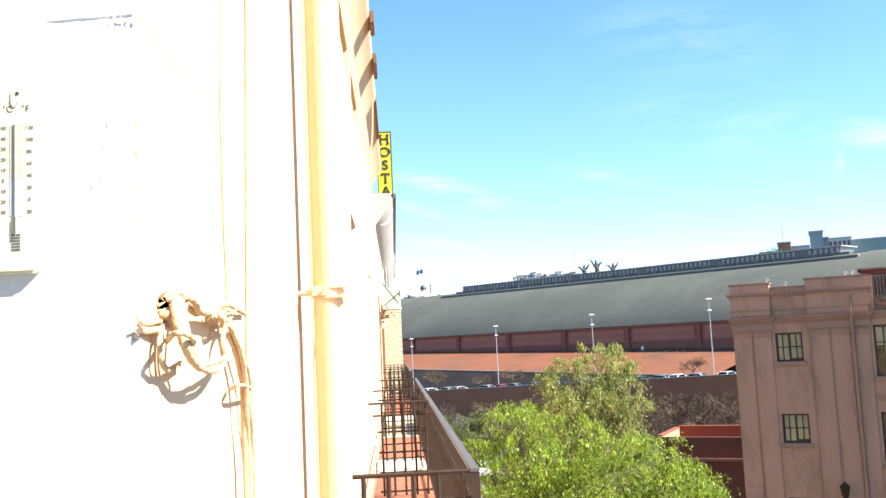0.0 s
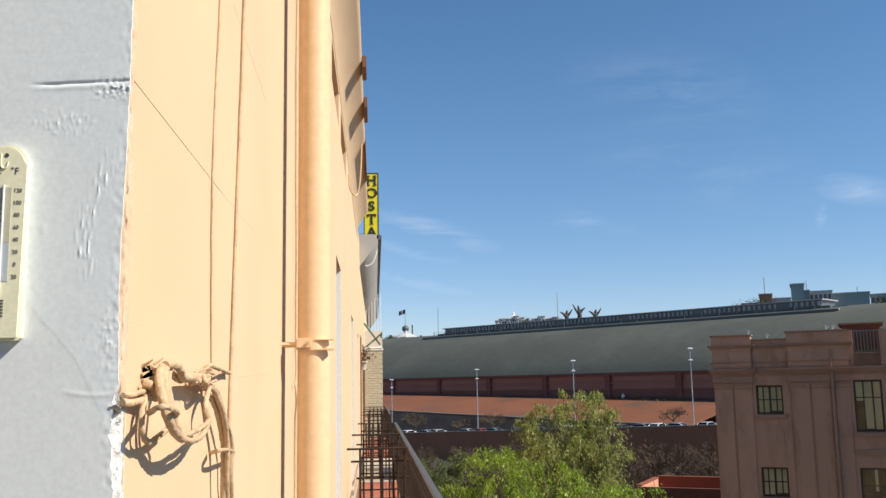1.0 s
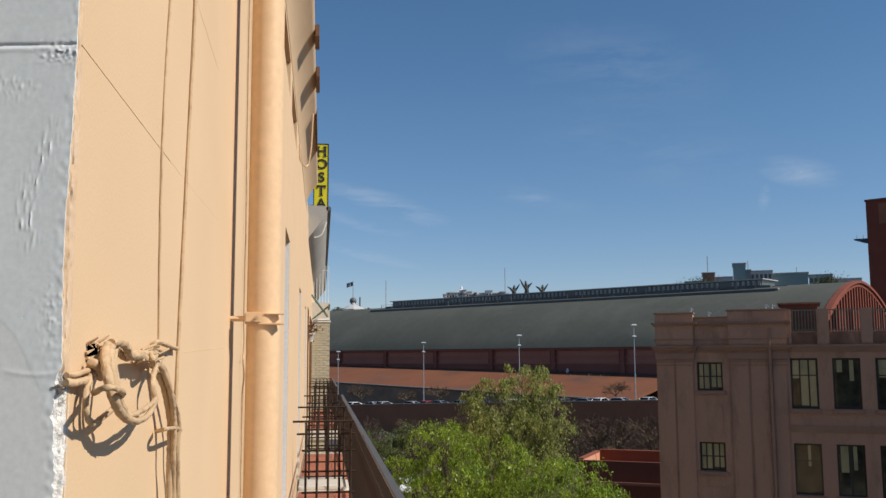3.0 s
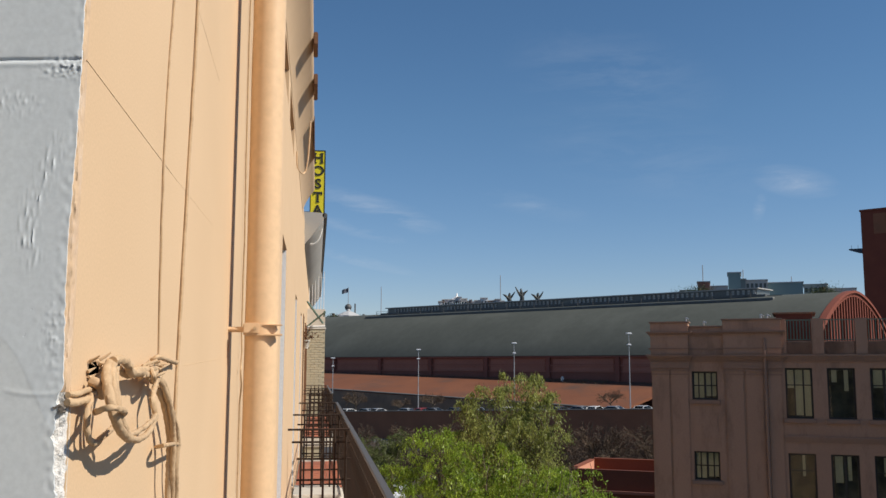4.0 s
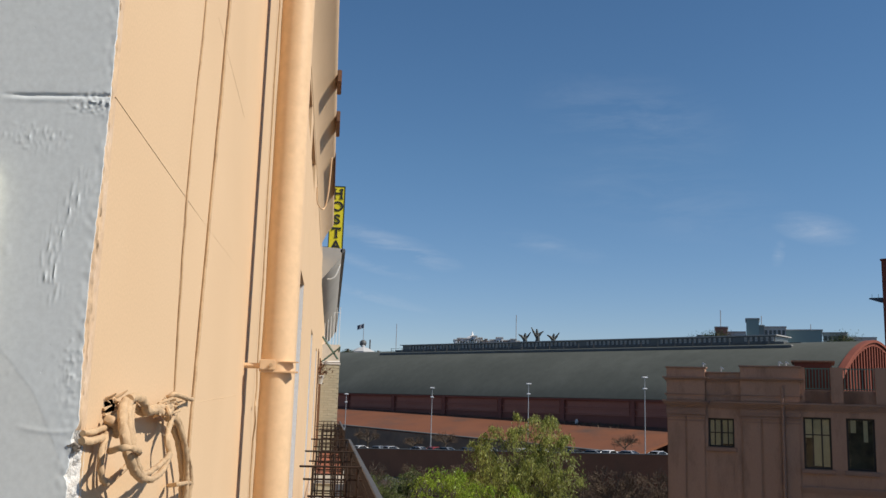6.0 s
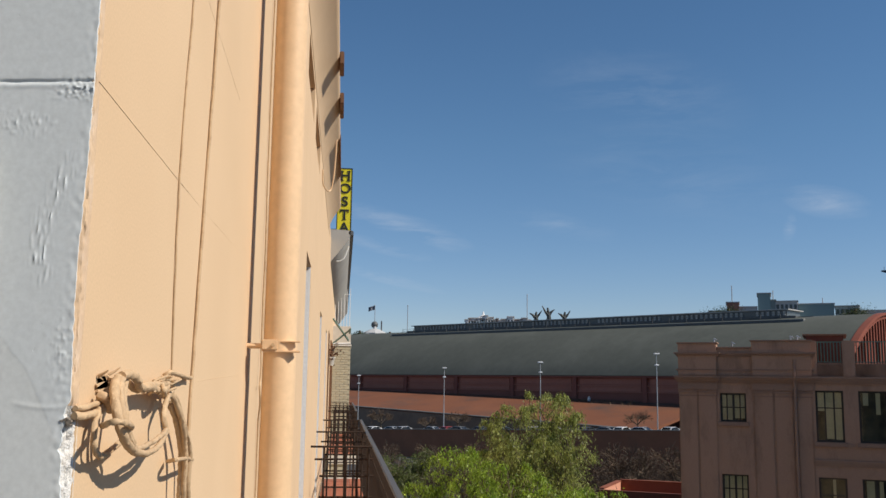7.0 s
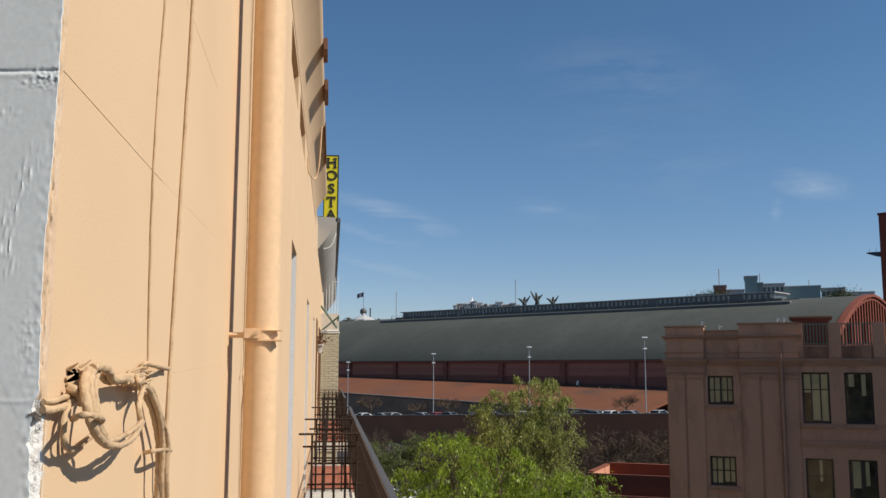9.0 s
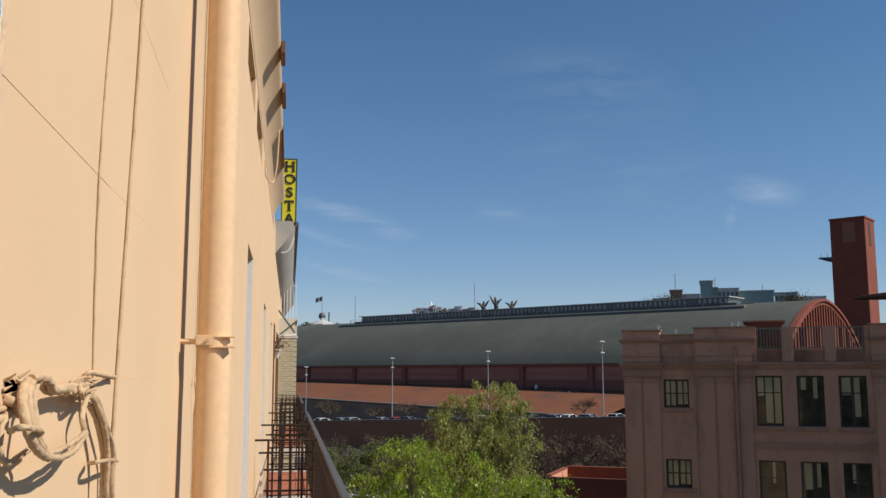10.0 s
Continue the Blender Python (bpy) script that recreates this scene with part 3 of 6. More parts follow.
def jamb_face(y, x_in, name):
    """The grey painted reveal with its uneven surface; it stops ragged just short of the corner."""
    bm = bmesh.new()
    zs = [11.36 + 0.19 * k for k in range(6)] + [12.5 + 0.0015 * k for k in range(667)] + [13.6, 13.75, 13.94]
    us = [0.0, 0.25, 0.4] + [0.4 + 0.6 * k / 180 for k in range(1, 181)]
    grid = []
    for z in zs:
        edge = corner_edge(z)
        row = []
        for u in us:
            x = x_in + (edge - x_in) * u
            near = max(0.0, 1 - (edge - x) / 0.016)
            d = jamb_relief(x, z) + noise.noise((x * 150, 4, z * 110)) * 0.0007 * near
            row.append(bm.verts.new((x, y - 0.006 - d, z)))
        row.append(bm.verts.new((edge + 0.0002, y + 0.001, z)))
        grid.append(row)
    for a, b in zip(grid, grid[1:]):
        for i in range(len(a) - 1):
            bm.faces.new((a[i], a[i + 1], b[i + 1], b[i]))
    ob = part(name, bm, GREY, None, smooth=True)
    ob.data.materials.append(GREY_OLD)
    for p in ob.data.polygons:
        c = p.center
        edge = (c.z - 12.955) + 1.15 * (c.x + 0.445) + 0.9 * max(0.0, c.x + 0.40) + 0.004 * noise.noise((c.x * 40, 3, c.z * 40))
        p.material_index = 1 if edge < 0 else 0
    return ob


tagged(jamb_face(JAMB, WX - 0.45, "window_reveal"),
       "grey painted uneven plaster reveal beside the window", "window reveal", kind="structure")


def window_fill(name, w, label):
    y0, y1, z0, z1 = w
    x = WX - 0.40
    t = thing(name, (x, (y0 + y1) / 2, z0), label, "window", kind="structure")
    part("window_frame", boxes((x - 0.05, x, y0, y0 + 0.07, z0, z1), (x - 0.05, x, y1 - 0.07, y1, z0, z1),
                               (x - 0.05, x, y0 + 0.07, y1 - 0.07, z1 - 0.07, z1), (x - 0.05, x, y0 + 0.07, y1 - 0.07, z0, z0 + 0.12),
                               (x - 0.05, x, (y0 + y1) / 2 - 0.04, (y0 + y1) / 2 + 0.04, z0 + 0.12, z1 - 0.07)), WHITE, t)
    for a, b in ((y0 + 0.07, (y0 + y1) / 2 - 0.04), ((y0 + y1) / 2 + 0.04, y1 - 0.07)):
        part("pane", boxes((x - 0.03, x - 0.02, a, b, z0 + 0.12, z1 - 0.07)), PANE, t)


window_fill("window_1", WIN_OWN, "white framed french window behind a grey reveal")
for i, w in enumerate((WIN_A, WIN_B, WIN_C)):
    window_fill(f"window_{i + 2}", w, "white framed french window onto the balcony")
    lining = boxes((WX - 0.39, WX - 0.004, w[1] - 0.012, w[1] + 0.0, w[2], w[3] - 0.003))
    structure("window_lining", lining, JAMBWHITE, "white painted window jamb", "window reveal")
for i, s in enumerate(SLOTS):
    t = thing(f"window_{i + 5}", (WX - 0.2, (s[0] + s[1]) / 2, s[2]), "low attic window with a brown wooden frame under the eaves", "window", kind="structure")
    part("window_frame", boxes((WX - 0.2, WX - 0.1, s[0], s[1], s[2], s[2] + 0.05), (WX - 0.2, WX - 0.1, s[0], s[1], s[3] - 0.05, s[3]),
                               (WX - 0.2, WX - 0.1, s[0], s[0] + 0.05, s[2] + 0.05, s[3] - 0.05),
                               (WX - 0.2, WX - 0.1, s[1] - 0.05, s[1], s[2] + 0.05, s[3] - 0.05)), WOOD, t)
    part("pane", boxes((WX - 0.17, WX - 0.16, s[0] + 0.05, s[1] - 0.05, s[2] + 0.05, s[3] - 0.05)), PANE, t)

# coved cornice
prof = []
for i in range(13):
    f = i / 12
    prof.append((WX + 0.004 + 0.18 * (0.5 * f + 0.5 * f ** 2), 15.32 + 0.34 * f))
prof += [(WX + 0.186, 15.72), (WX - 0.3, 15.72), (WX - 0.3, 15.352), (WX + 0.002, 15.352), (WX + 0.002, 15.32)]
bm = bmesh.new()
prism(bm, prof, -6.0, 14.6)
structure("cornice", bm, PEACH, "peach coved plaster cornice under the roof edge", "cornice", True)
# roof tiles in rows over the cornice
roof = thing("tiled_roof", (WX, 4, 15.72), "brown clay tiled roof edge above the cornice", "roof", kind="structure")
part("roof_deck", boxes((-5.0, WX + 0.14, -6.0, 14.6, 15.725, 15.76)), WOOD, roof)
tile_me = None
for i in range(58):
    y = -6.0 + 0.18 + i * 0.355
    if tile_me is None:
        bm = bmesh.new()
        arc = [(0.085 * math.cos(a), 0.07 * math.sin(a)) for a in (math.pi * k / 8 for k in range(9))]
        arc += [(0.07 * math.cos(a), 0.055 * math.sin(a)) for a in (math.pi * (8 - k) / 8 for k in range(9))]
        prism(bm, arc, -0.5, 0.15, "x")
        tp = part("roof_tile", bm, ROOFTILE, roof)
        tile_me = tp.data
    else:
        tp = link("roof_tile", tile_me, roof)
    tp.matrix_basis = pose(WX + rnd.uniform(-0.01, 0.01), y, 15.76)
for y0, y1 in ((7.6, 7.95), (8.75, 9.3), (10.3, 12.3)):
    tagged(part("rafter_end", boxes((WX + 0.187, WX + (0.225 if y1 < 10 else 0.193), y0, y1, 15.6, 15.71), bevel=0.006), WOOD),
           "brown wooden block projecting at the roof edge", "rafter end", "roof edge blocks")

# scored lines in the render
for name, pts in (("wall_joint", [(WX, 0.985, 13.231), (WX, 1.3, 13.2305), (WX, 1.60, 13.23)]),
                  ("wall_joint", [(WX - 0.0004, 1.60, 13.23), (WX - 0.00045, 2.0, 13.234), (WX - 0.0005, 2.42, 13.24)]),
                  ("wall_joint", [(WX - 0.0003, 1.72, 13.64), (WX - 0.0003, 2.0, 13.63), (WX - 0.0003, 2.3, 13.617)]),
                  ("wall_joint", [(WX - 0.0002, 1.72, 12.892), (WX - 0.0001, 2.1, 12.902), (WX - 0.0002, 2.55, 12.912)])):
    tagged(part(name, tubes((pts, 0.0007), seg=6), PEACH), "thin raised render joint on the peach wall", "render joint", kind="structure")

# worn corner: bare white plaster low down, peach render above
tagged(part("chipped_plaster", corner_strip(11.9, 12.868, 330, 1.0), CHIP, smooth=True), "crumbling white plaster along the broken wall corner", "plaster", kind="structure")
tagged(part("corner_render", corner_strip(12.868, 13.94, 300, 1.0), CORNER, smooth=True), "rough peach rendered corner beside the window reveal", "render", kind="structure")
tagged(part("corner_render", corner_strip(11.36, 11.9, 12, 0.3), PEACH, smooth=True), "rough peach rendered corner beside the window reveal", "render", kind="structure")

# dark patches painted as the shade of torn plaster where the cables cross the corner
g1 = random.Random(19)
bm = bmesh.new()
for k, (x_, z_, r_) in enumerate(((-0.3565, 12.8535, 0.0026), (-0.3535, 12.8515, 0.0026), (-0.3605, 12.8525, 0.0018), (-0.353, 12.848, 0.002))):
    ring = [bm.verts.new((x_ + r_ * 1.5 * g1.uniform(0.6, 1.2) * math.cos(a), JAMB - 0.0072, z_ + r_ * 0.8 * g1.uniform(0.6, 1.2) * math.sin(a))) for a in (2 * math.pi * j / 9 for j in range(9))]
    face = bm.faces.new(ring)
    ext = bmesh.ops.extrude_face_region(bm, geom=[face])
    bmesh.ops.translate(bm, verts=[v for v in ext["geom"] if isinstance(v, bmesh.types.BMVert)], vec=(0, 0.012, 0))
tagged(part("torn_plaster", bm, TORN), "dark patches as the shade of torn plaster at the wall corner", "plaster", kind="structure")

# ---------------------------------------------------------------- thermometer
tm = thing("thermometer", (-0.485, JAMB - 0.012, 12.93), "cream plastic wall thermometer with celsius and fahrenheit scales", "thermometer")
tx, tz0, tz1, ty = -0.4815, 12.927, 13.147, JAMB - 0.012
outline = []
for i in range(13):
    a = math.pi * i / 12
    outline.append((tx + 0.0235 * math.cos(a), tz1 - 0.0235 + 0.0235 * math.sin(a)))
outline += [(tx - 0.0235, tz0 + 0.003), (tx - 0.0205, tz0), (tx + 0.0205, tz0), (tx + 0.0235, tz0 + 0.003)]
bm = bmesh.new()
prism(bm, outline, ty - 0.007, ty + 0.006)
bmesh.ops.bevel(bm, geom=[e for e in bm.edges if abs(e.verts[0].co.y - e.verts[1].co.y) < 1e-6 and e.verts[0].co.y < ty - 0.004], offset=0.003, segments=2, affect="EDGES")
part("casing", bm, PLASTIC, tm, smooth=True)
fy = ty - 0.0073
part("scale_strip", boxes((tx - 0.0072, tx + 0.0082, fy - 0.0002, fy + 0.001, 13.0352, 13.0975)), SCALE, tm, "grey printed warm range")
part("scale_strip", boxes((tx - 0.0072, tx + 0.0082, fy - 0.0002, fy + 0.001, 12.992, 13.035)), SCALE_COLD, tm, "blue grey printed frost range")
lip = [(tx - 0.0052, fy - 0.0002, 13.136), (tx - 0.005, fy - 0.0004, 13.124), (tx - 0.0028, fy - 0.0004, 13.1195), (tx + 0.0012, fy - 0.0004, 13.1205), (tx + 0.003, fy - 0.0002, 13.127)]
part("hanging_slot", tubes((spline(lip, 5), 0.0009), seg=6), PLASTIC, tm, "moulded lip of the hanging slot")
part("glass_tube", tubes(([(tx, fy - 0.0012, 12.975), (tx, fy - 0.0012, 13.1)], 0.0013)), LAMPHEAD, tm, "thin glass tube")
part("liquid_column", tubes(([(tx, fy - 0.0022, 12.969), (tx, fy - 0.0022, 12.991)], 0.0011)), INK_PALE, tm, "grey liquid stub")
# hole and vents aren't cut: ink-dark pieces give the shade inside them
part("hanging_hole", tubes(([(tx + 0.001, fy - 0.0003, 13.1345), (tx + 0.001, fy + 0.002, 13.1345)], 0.0024), seg=12), INK, tm, "round hanging hole")
for k in range(6):
    part("vent_slot", boxes((tx - 0.005, tx + 0.005, fy - 0.0004, fy + 0.001, 12.953 + k * 0.0034, 12.9544 + k * 0.0034)), INK, tm)


def lettering(name, text, size, m, material, parent, depth=0.0004, bold=0.0):
    cu = bpy.data.curves.new(name, "FONT")
    cu.body, cu.size, cu.align_x, cu.align_y, cu.extrude = text, size, "CENTER", "CENTER", depth
    cu.offset = bold
    tmp = new(name + "_text", cu)
    me = bpy.data.meshes.new_from_object(tmp.evaluated_get(bpy.context.evaluated_depsgraph_get()))
    bpy.data.objects.remove(tmp)
    me.transform(m)
    me.materials.clear()
    me.materials.append(material)
    return link(name, me, parent)


UPRIGHT = pose(0, 0, 0, 90, 0, 0)
lettering("letter_c", "°C", 0.011, Matrix.Translation((tx - 0.0095, fy - 0.0001, 13.116)) @ UPRIGHT, INK, tm, 0.00006)
lettering("letter_f", "°F", 0.011, Matrix.Translation((tx + 0.0105, fy - 0.0001, 13.116)) @ UPRIGHT, INK, tm, 0.00006)
for k, s in enumerate(("50", "40", "30", "20", "10", "0", "10", "20", "30")):
    lettering("scale_number", s, 0.0062, Matrix.Translation((tx - 0.0143, fy - 0.0001, 13.094 - k * 0.0122)) @ UPRIGHT, INK_PALE, tm, 0.00006, 0.00012)
for k, s in enumerate(("120", "100", "80", "60", "40", "20", "0", "20")):
    lettering("scale_number", s, 0.0062, Matrix.Translation((tx + 0.0148, fy - 0.0001, 13.094 - k * 0.0139)) @ UPRIGHT, INK_PALE, tm, 0.00006, 0.00012)

# ---------------------------------------------------------------- drain pipe and cables on the wall
PX, PY, PR = -0.254, 2.76, 0.0495
dp = thing("drain_pipe", (PX, PY, 0), "peach painted drain pipe fixed along the facade", "drain pipe")
part("shaft", tubes(([(PX, PY, z) for z in (0.14, 4, 8, 11, 13.0, 15.15)], PR), seg=28), PEACH_PIPE, dp, smooth=True)
cl = part("clamp", tubes(([(PX, PY, 12.985), (PX, PY, 13.015)], PR + 0.004), seg=28), PEACH_PIPE, dp, smooth=True)
part("clamp_flange", boxes((PX - 0.046, PX + 0.062, PY - 0.056, PY - 0.03, 12.981, 12.9865), bevel=0.001), PEACH_PIPE, cl)
part("clamp_flange", boxes((PX + 0.006, PX + 0.062, PY - 0.056, PY - 0.03, 13.011, 13.0145), bevel=0.001), PEACH_PIPE, cl)
part("bolt_block", boxes((PX - 0.05, PX - 0.004, PY - 0.064, PY - 0.02, 12.9868, 13.0185), bevel=0.003), PEACH_PIPE, cl)
part("wall_spike", tubes(([(WX - 0.02, PY - 0.01, 13.0), (PX - 0.03, PY - 0.02, 13.0)], 0.008)), PEACH_PIPE, cl)
part("bolt", tubes(([(PX - 0.016, PY - 0.071, 13.002), (PX - 0.016, PY - 0.062, 13.002)], 0.0055), seg=6), CABLE, cl)


def cable(name, pts, r, label, steps=8, wob=0.0015, mat=CABLE, seg=8, closed=False, lumpy=0.0):
    sp = spline(pts, steps, closed)
    sp = [p + Vector((abs(noise.noise(p * 9)) * wob, noise.noise(p * 7 + Vector((3, 1, 2))) * wob, noise.noise(p * 8 + Vector((9, 4, 1))) * wob)) for p in sp]
    bm = bmesh.new()
    tube(bm, sp, r, seg, closed=closed)
    if lumpy:
        for v in bm.verts:
            q = v.co * 130
            v.co += Vector((noise.noise(q), noise.noise(q + Vector((5, 2, 9))), noise.noise(q + Vector((1, 8, 4))))) * lumpy
    return part(name, bm, mat, None, label, True)


def wall_cable(pts, r, label, **kw):
    return tagged(cable("wall_cable", pts, r, label, **kw), label, "cable", "cables on the wall")


wall_cable([(WX + 0.0016, y, z) for y, z in ((1.53, 12.9), (1.505, 13.1), (1.507, 13.3), (1.56, 13.7), (1.62, 14.3), (1.7, 15.1))], 0.0018, "thin painted cable running up the peach wall", wob=0.003)
wall_cable([(WX + 0.003, 1.73 + (z - 12.9) * 0.135, z) for z in (12.55, 12.75, 12.9, 13.1, 13.3, 13.7, 14.3, 15.1)], 0.0033, "thicker peach painted cable running up the wall", wob=0.004)
wall_cable([(WX + 0.006, 3.10, 15.1), (WX + 0.006, 3.13, 14), (WX + 0.008, 3.14, 13.0), (WX + 0.012, 3.09, 12.87), (WX + 0.006, 3.16, 12.7), (WX + 0.006, 3.17, 12.2)], 0.0032,
           "loose painted cable beside the drain pipe", wob=0.006)
wall_cable([(WX + 0.006, 3.32, 15.1), (WX + 0.006, 3.30, 14), (WX + 0.01, 3.27, 13.0), (WX + 0.014, 3.22, 12.86), (WX + 0.008, 3.30, 12.7), (WX + 0.006, 3.34, 12.2)], 0.003,
           "thin painted cable behind the drain pipe", wob=0.006)
cb = thing("cable_bundle", (-0.32, 1.2, 12.85), "knotted bundle of peach painted cables at a wall hole", "cable bundle")
A = WX


def strand(pts, r, closed=False, wob=0.004, seg=10):
    o = cable("strand", pts, r, "", 14, wob, CABLE, seg, closed, 0.0011)
    o.parent = cb
    o.matrix_parent_inverse = cb.matrix_basis.inverted()
    return o


strand([(A + x, y, z) for x, y, z in ((0.014, 1.106, 12.9), (0.022, 1.051, 12.885), (0.03, 1.028, 12.863), (0.036, 1.033, 12.838), (0.038, 1.074, 12.819), (0.038, 1.109, 12.81))], 0.0055)
strand([(A + x, y, z) for x, y, z in ((0.016, 1.121, 12.902), (0.026, 1.06, 12.885), (0.033, 1.041, 12.862), (0.037, 1.048, 12.84), (0.038, 1.084, 12.82), (0.038, 1.113, 12.812))], 0.0047)
strand([(A + x, y, z) for x, y, z in ((0.014, 1.146, 12.901), (0.022, 1.1, 12.883), (0.027, 1.084, 12.864), (0.032, 1.077, 12.843), (0.036, 1.099, 12.822))], 0.0042)
strand([(A + x, y, z) for x, y, z in ((0.038, 1.1, 12.812), (0.036, 1.179, 12.804), (0.032, 1.28, 12.806), (0.026, 1.376, 12.819))], 0.0042)
strand([(A + x, y, z) for x, y, z in ((0.036, 1.101, 12.814), (0.035, 1.185, 12.814), (0.03, 1.313, 12.818), (0.026, 1.373, 12.821))], 0.0036)
strand([(A + x, y, z) for x, y, z in ((0.026, 1.373, 12.819), (0.022, 1.364, 12.844), (0.02, 1.4, 12.867), (0.018, 1.45, 12.884), (0.018, 1.395, 12.896), (0.015, 1.335, 12.893))], 0.0042)
strand([(A + x, y, z) for x, y, z in ((0.018, 1.102, 12.902), (0.022, 1.132, 12.904), (0.024, 1.158, 12.897), (0.024, 1.181, 12.886), (0.022, 1.264, 12.884), (0.02, 1.358, 12.88), (0.016, 1.418, 12.89))], 0.0055)
strand([(A + x, y, z) for x, y, z in ((0.012, 1.16, 12.894), (0.016, 1.193, 12.884), (0.02, 1.235, 12.888), (0.02, 1.302, 12.888), (0.016, 1.431, 12.889))], 0.005)
strand([(A + x, y, z) for x, y, z in ((0.008, 1.077, 12.875), (0.01, 1.033, 12.859), (0.011, 1.013, 12.842), (0.013, 1.011, 12.822), (0.014, 1.039, 12.811), (0.014, 1.081, 12.813), (0.012, 1.144, 12.822))], 0.0036)
strand([(A + x, y, z) for x, y, z in ((0.014, 1.035, 12.844), (0.038, 0.972, 12.852), (0.048, 0.98, 12.852), (0.044, 1.041, 12.845), (0.03, 1.101, 12.838))], 0.0034)
strand([(A + x, y, z) for x, y, z in ((0.0, 0.977, 12.8575), (0.005, 0.994, 12.857), (0.008, 1.028, 12.858), (0.008, 1.083, 12.865))], 0.0044)
strand([(A + x, y, z) for x, y, z in ((0.0, 0.979, 12.865), (0.005, 1.008, 12.866), (0.007, 1.058, 12.87), (0.006, 1.085, 12.874))], 0.0034)
strand([(A + x, y, z) for x, y, z in ((0.008, 1.045, 12.877), (0.014, 1.043, 12.875), (0.014, 1.061, 12.869), (0.012, 1.079, 12.862))], 0.006)
strand([(A + x, y, z) for x, y, z in ((0.014, 1.409, 12.871), (0.018, 1.474, 12.867), (0.022, 1.523, 12.832), (0.024, 1.574, 12.797), (0.024, 1.604, 12.766), (0.022, 1.615, 12.719), (0.02, 1.656, 12.605), (0.02, 1.666, 12.2), (0.02, 1.666, 11.5))], 0.0052)
strand([(A + x, y, z) for x, y, z in ((0.012, 1.452, 12.859), (0.018, 1.478, 12.836), (0.022, 1.517, 12.8), (0.022, 1.537, 12.771), (0.022, 1.541, 12.726), (0.02, 1.565, 12.62), (0.02, 1.575, 12.2), (0.02, 1.575, 11.5))], 0.005)
strand([(A + x, y, z) for x, y, z in ((0.018, 1.436, 12.874), (0.026, 1.467, 12.843), (0.03, 1.507, 12.807), (0.03, 1.529, 12.771), (0.028, 1.54, 12.726), (0.026, 1.571, 12.619), (0.026, 1.581, 12.2), (0.026, 1.581, 11.5))], 0.0046)
strand([(A + x, y, z) for x, y, z in ((0.003, 1.45, 12.901), (0.012, 1.454, 12.907), (0.014, 1.522, 12.905), (0.006, 1.686, 12.901))], 0.0042)
for pts in ([(0.006, 1.509, 12.766), (0.028, 1.453, 12.773), (0.032, 1.513, 12.77), (0.02, 1.674, 12.756)],
            [(0.01, 1.384, 12.898), (0.03, 1.307, 12.885), (0.03, 1.322, 12.875), (0.012, 1.411, 12.87)]):
    o = cable("tie_wire", [(A + x, y, z) for x, y, z in pts], 0.0034, "painted tie wire")
    o.parent, o.matrix_parent_inverse = cb, cb.matrix_basis.inverted()
# no hole is cut: a flat dark patch gives the shade inside it
bm = bmesh.new()
for i in range(16):
    a = 2 * math.pi * i / 16
    r = 1 + 0.7 * noise.noise((i * 0.9, 3, 1))
    bm.verts.new((A + 0.0012, 1.082 + 0.026 * r * math.cos(a), 12.89 + 0.0105 * r * math.sin(a)))
bm.faces.new(bm.verts[:])
bmesh.ops.solidify(bm, geom=bm.faces[:], thickness=0.001)
o = part("wall_hole", bm, DARK, cb, "flat dark patch as the shade in a ragged wall hole")
for i in range(16):
    a = rnd.uniform(0, 2 * math.pi)
    k0, k1 = rnd.uniform(1.2, 1.45), rnd.uniform(0.8, 1.1)
    da = a + rnd.uniform(-0.5, 0.5)
    bm = bmesh.new()
    tube(bm, [(A + 0.002, 1.084 + 0.024 * k0 * math.cos(a), 12.89 + 0.0105 * k0 * math.sin(a)),
              (A + 0.004 + rnd.uniform(0, 0.005), 1.084 + 0.024 * k1 * math.cos(da), 12.89 + 0.0105 * k1 * math.sin(da))], rnd.uniform(0.0012, 0.0026), 5, 0.0005)
    part("plaster_crumb", bm, PEACH if i % 3 else CABLE, cb)
for y, z, dy, dz in ((1.058, 12.9, -0.004, 0.007), (1.105, 12.902, 0.006, 0.009), (1.06, 12.882, 0.018, 0.007)):
    bm = bmesh.new()
    tube(bm, [(A + 0.002, y, z), (A + 0.009, y + dy * 0.6, z + dz * 0.5), (A + 0.014, y + dy, z + dz)], 0.0022, 6, 0.0008)
    part("frayed_end", bm, CABLE, cb)
for i in range(10):
    y, z = rnd.uniform(1.28, 1.42), rnd.uniform(12.876, 12.9)
    bm = tubes(([(A + 0.016, y, z), (A + 0.024 + rnd.uniform(0, 0.008), y + rnd.uniform(-0.03, 0.03), z + rnd.uniform(-0.012, 0.012))], 0.002), seg=6)
    part("frayed_end", bm, CABLE, cb)

# ---------------------------------------------------------------- balconies
FLOOR_Z, RAIL_Z, OUT_X = 11.35, 12.283, 0.265


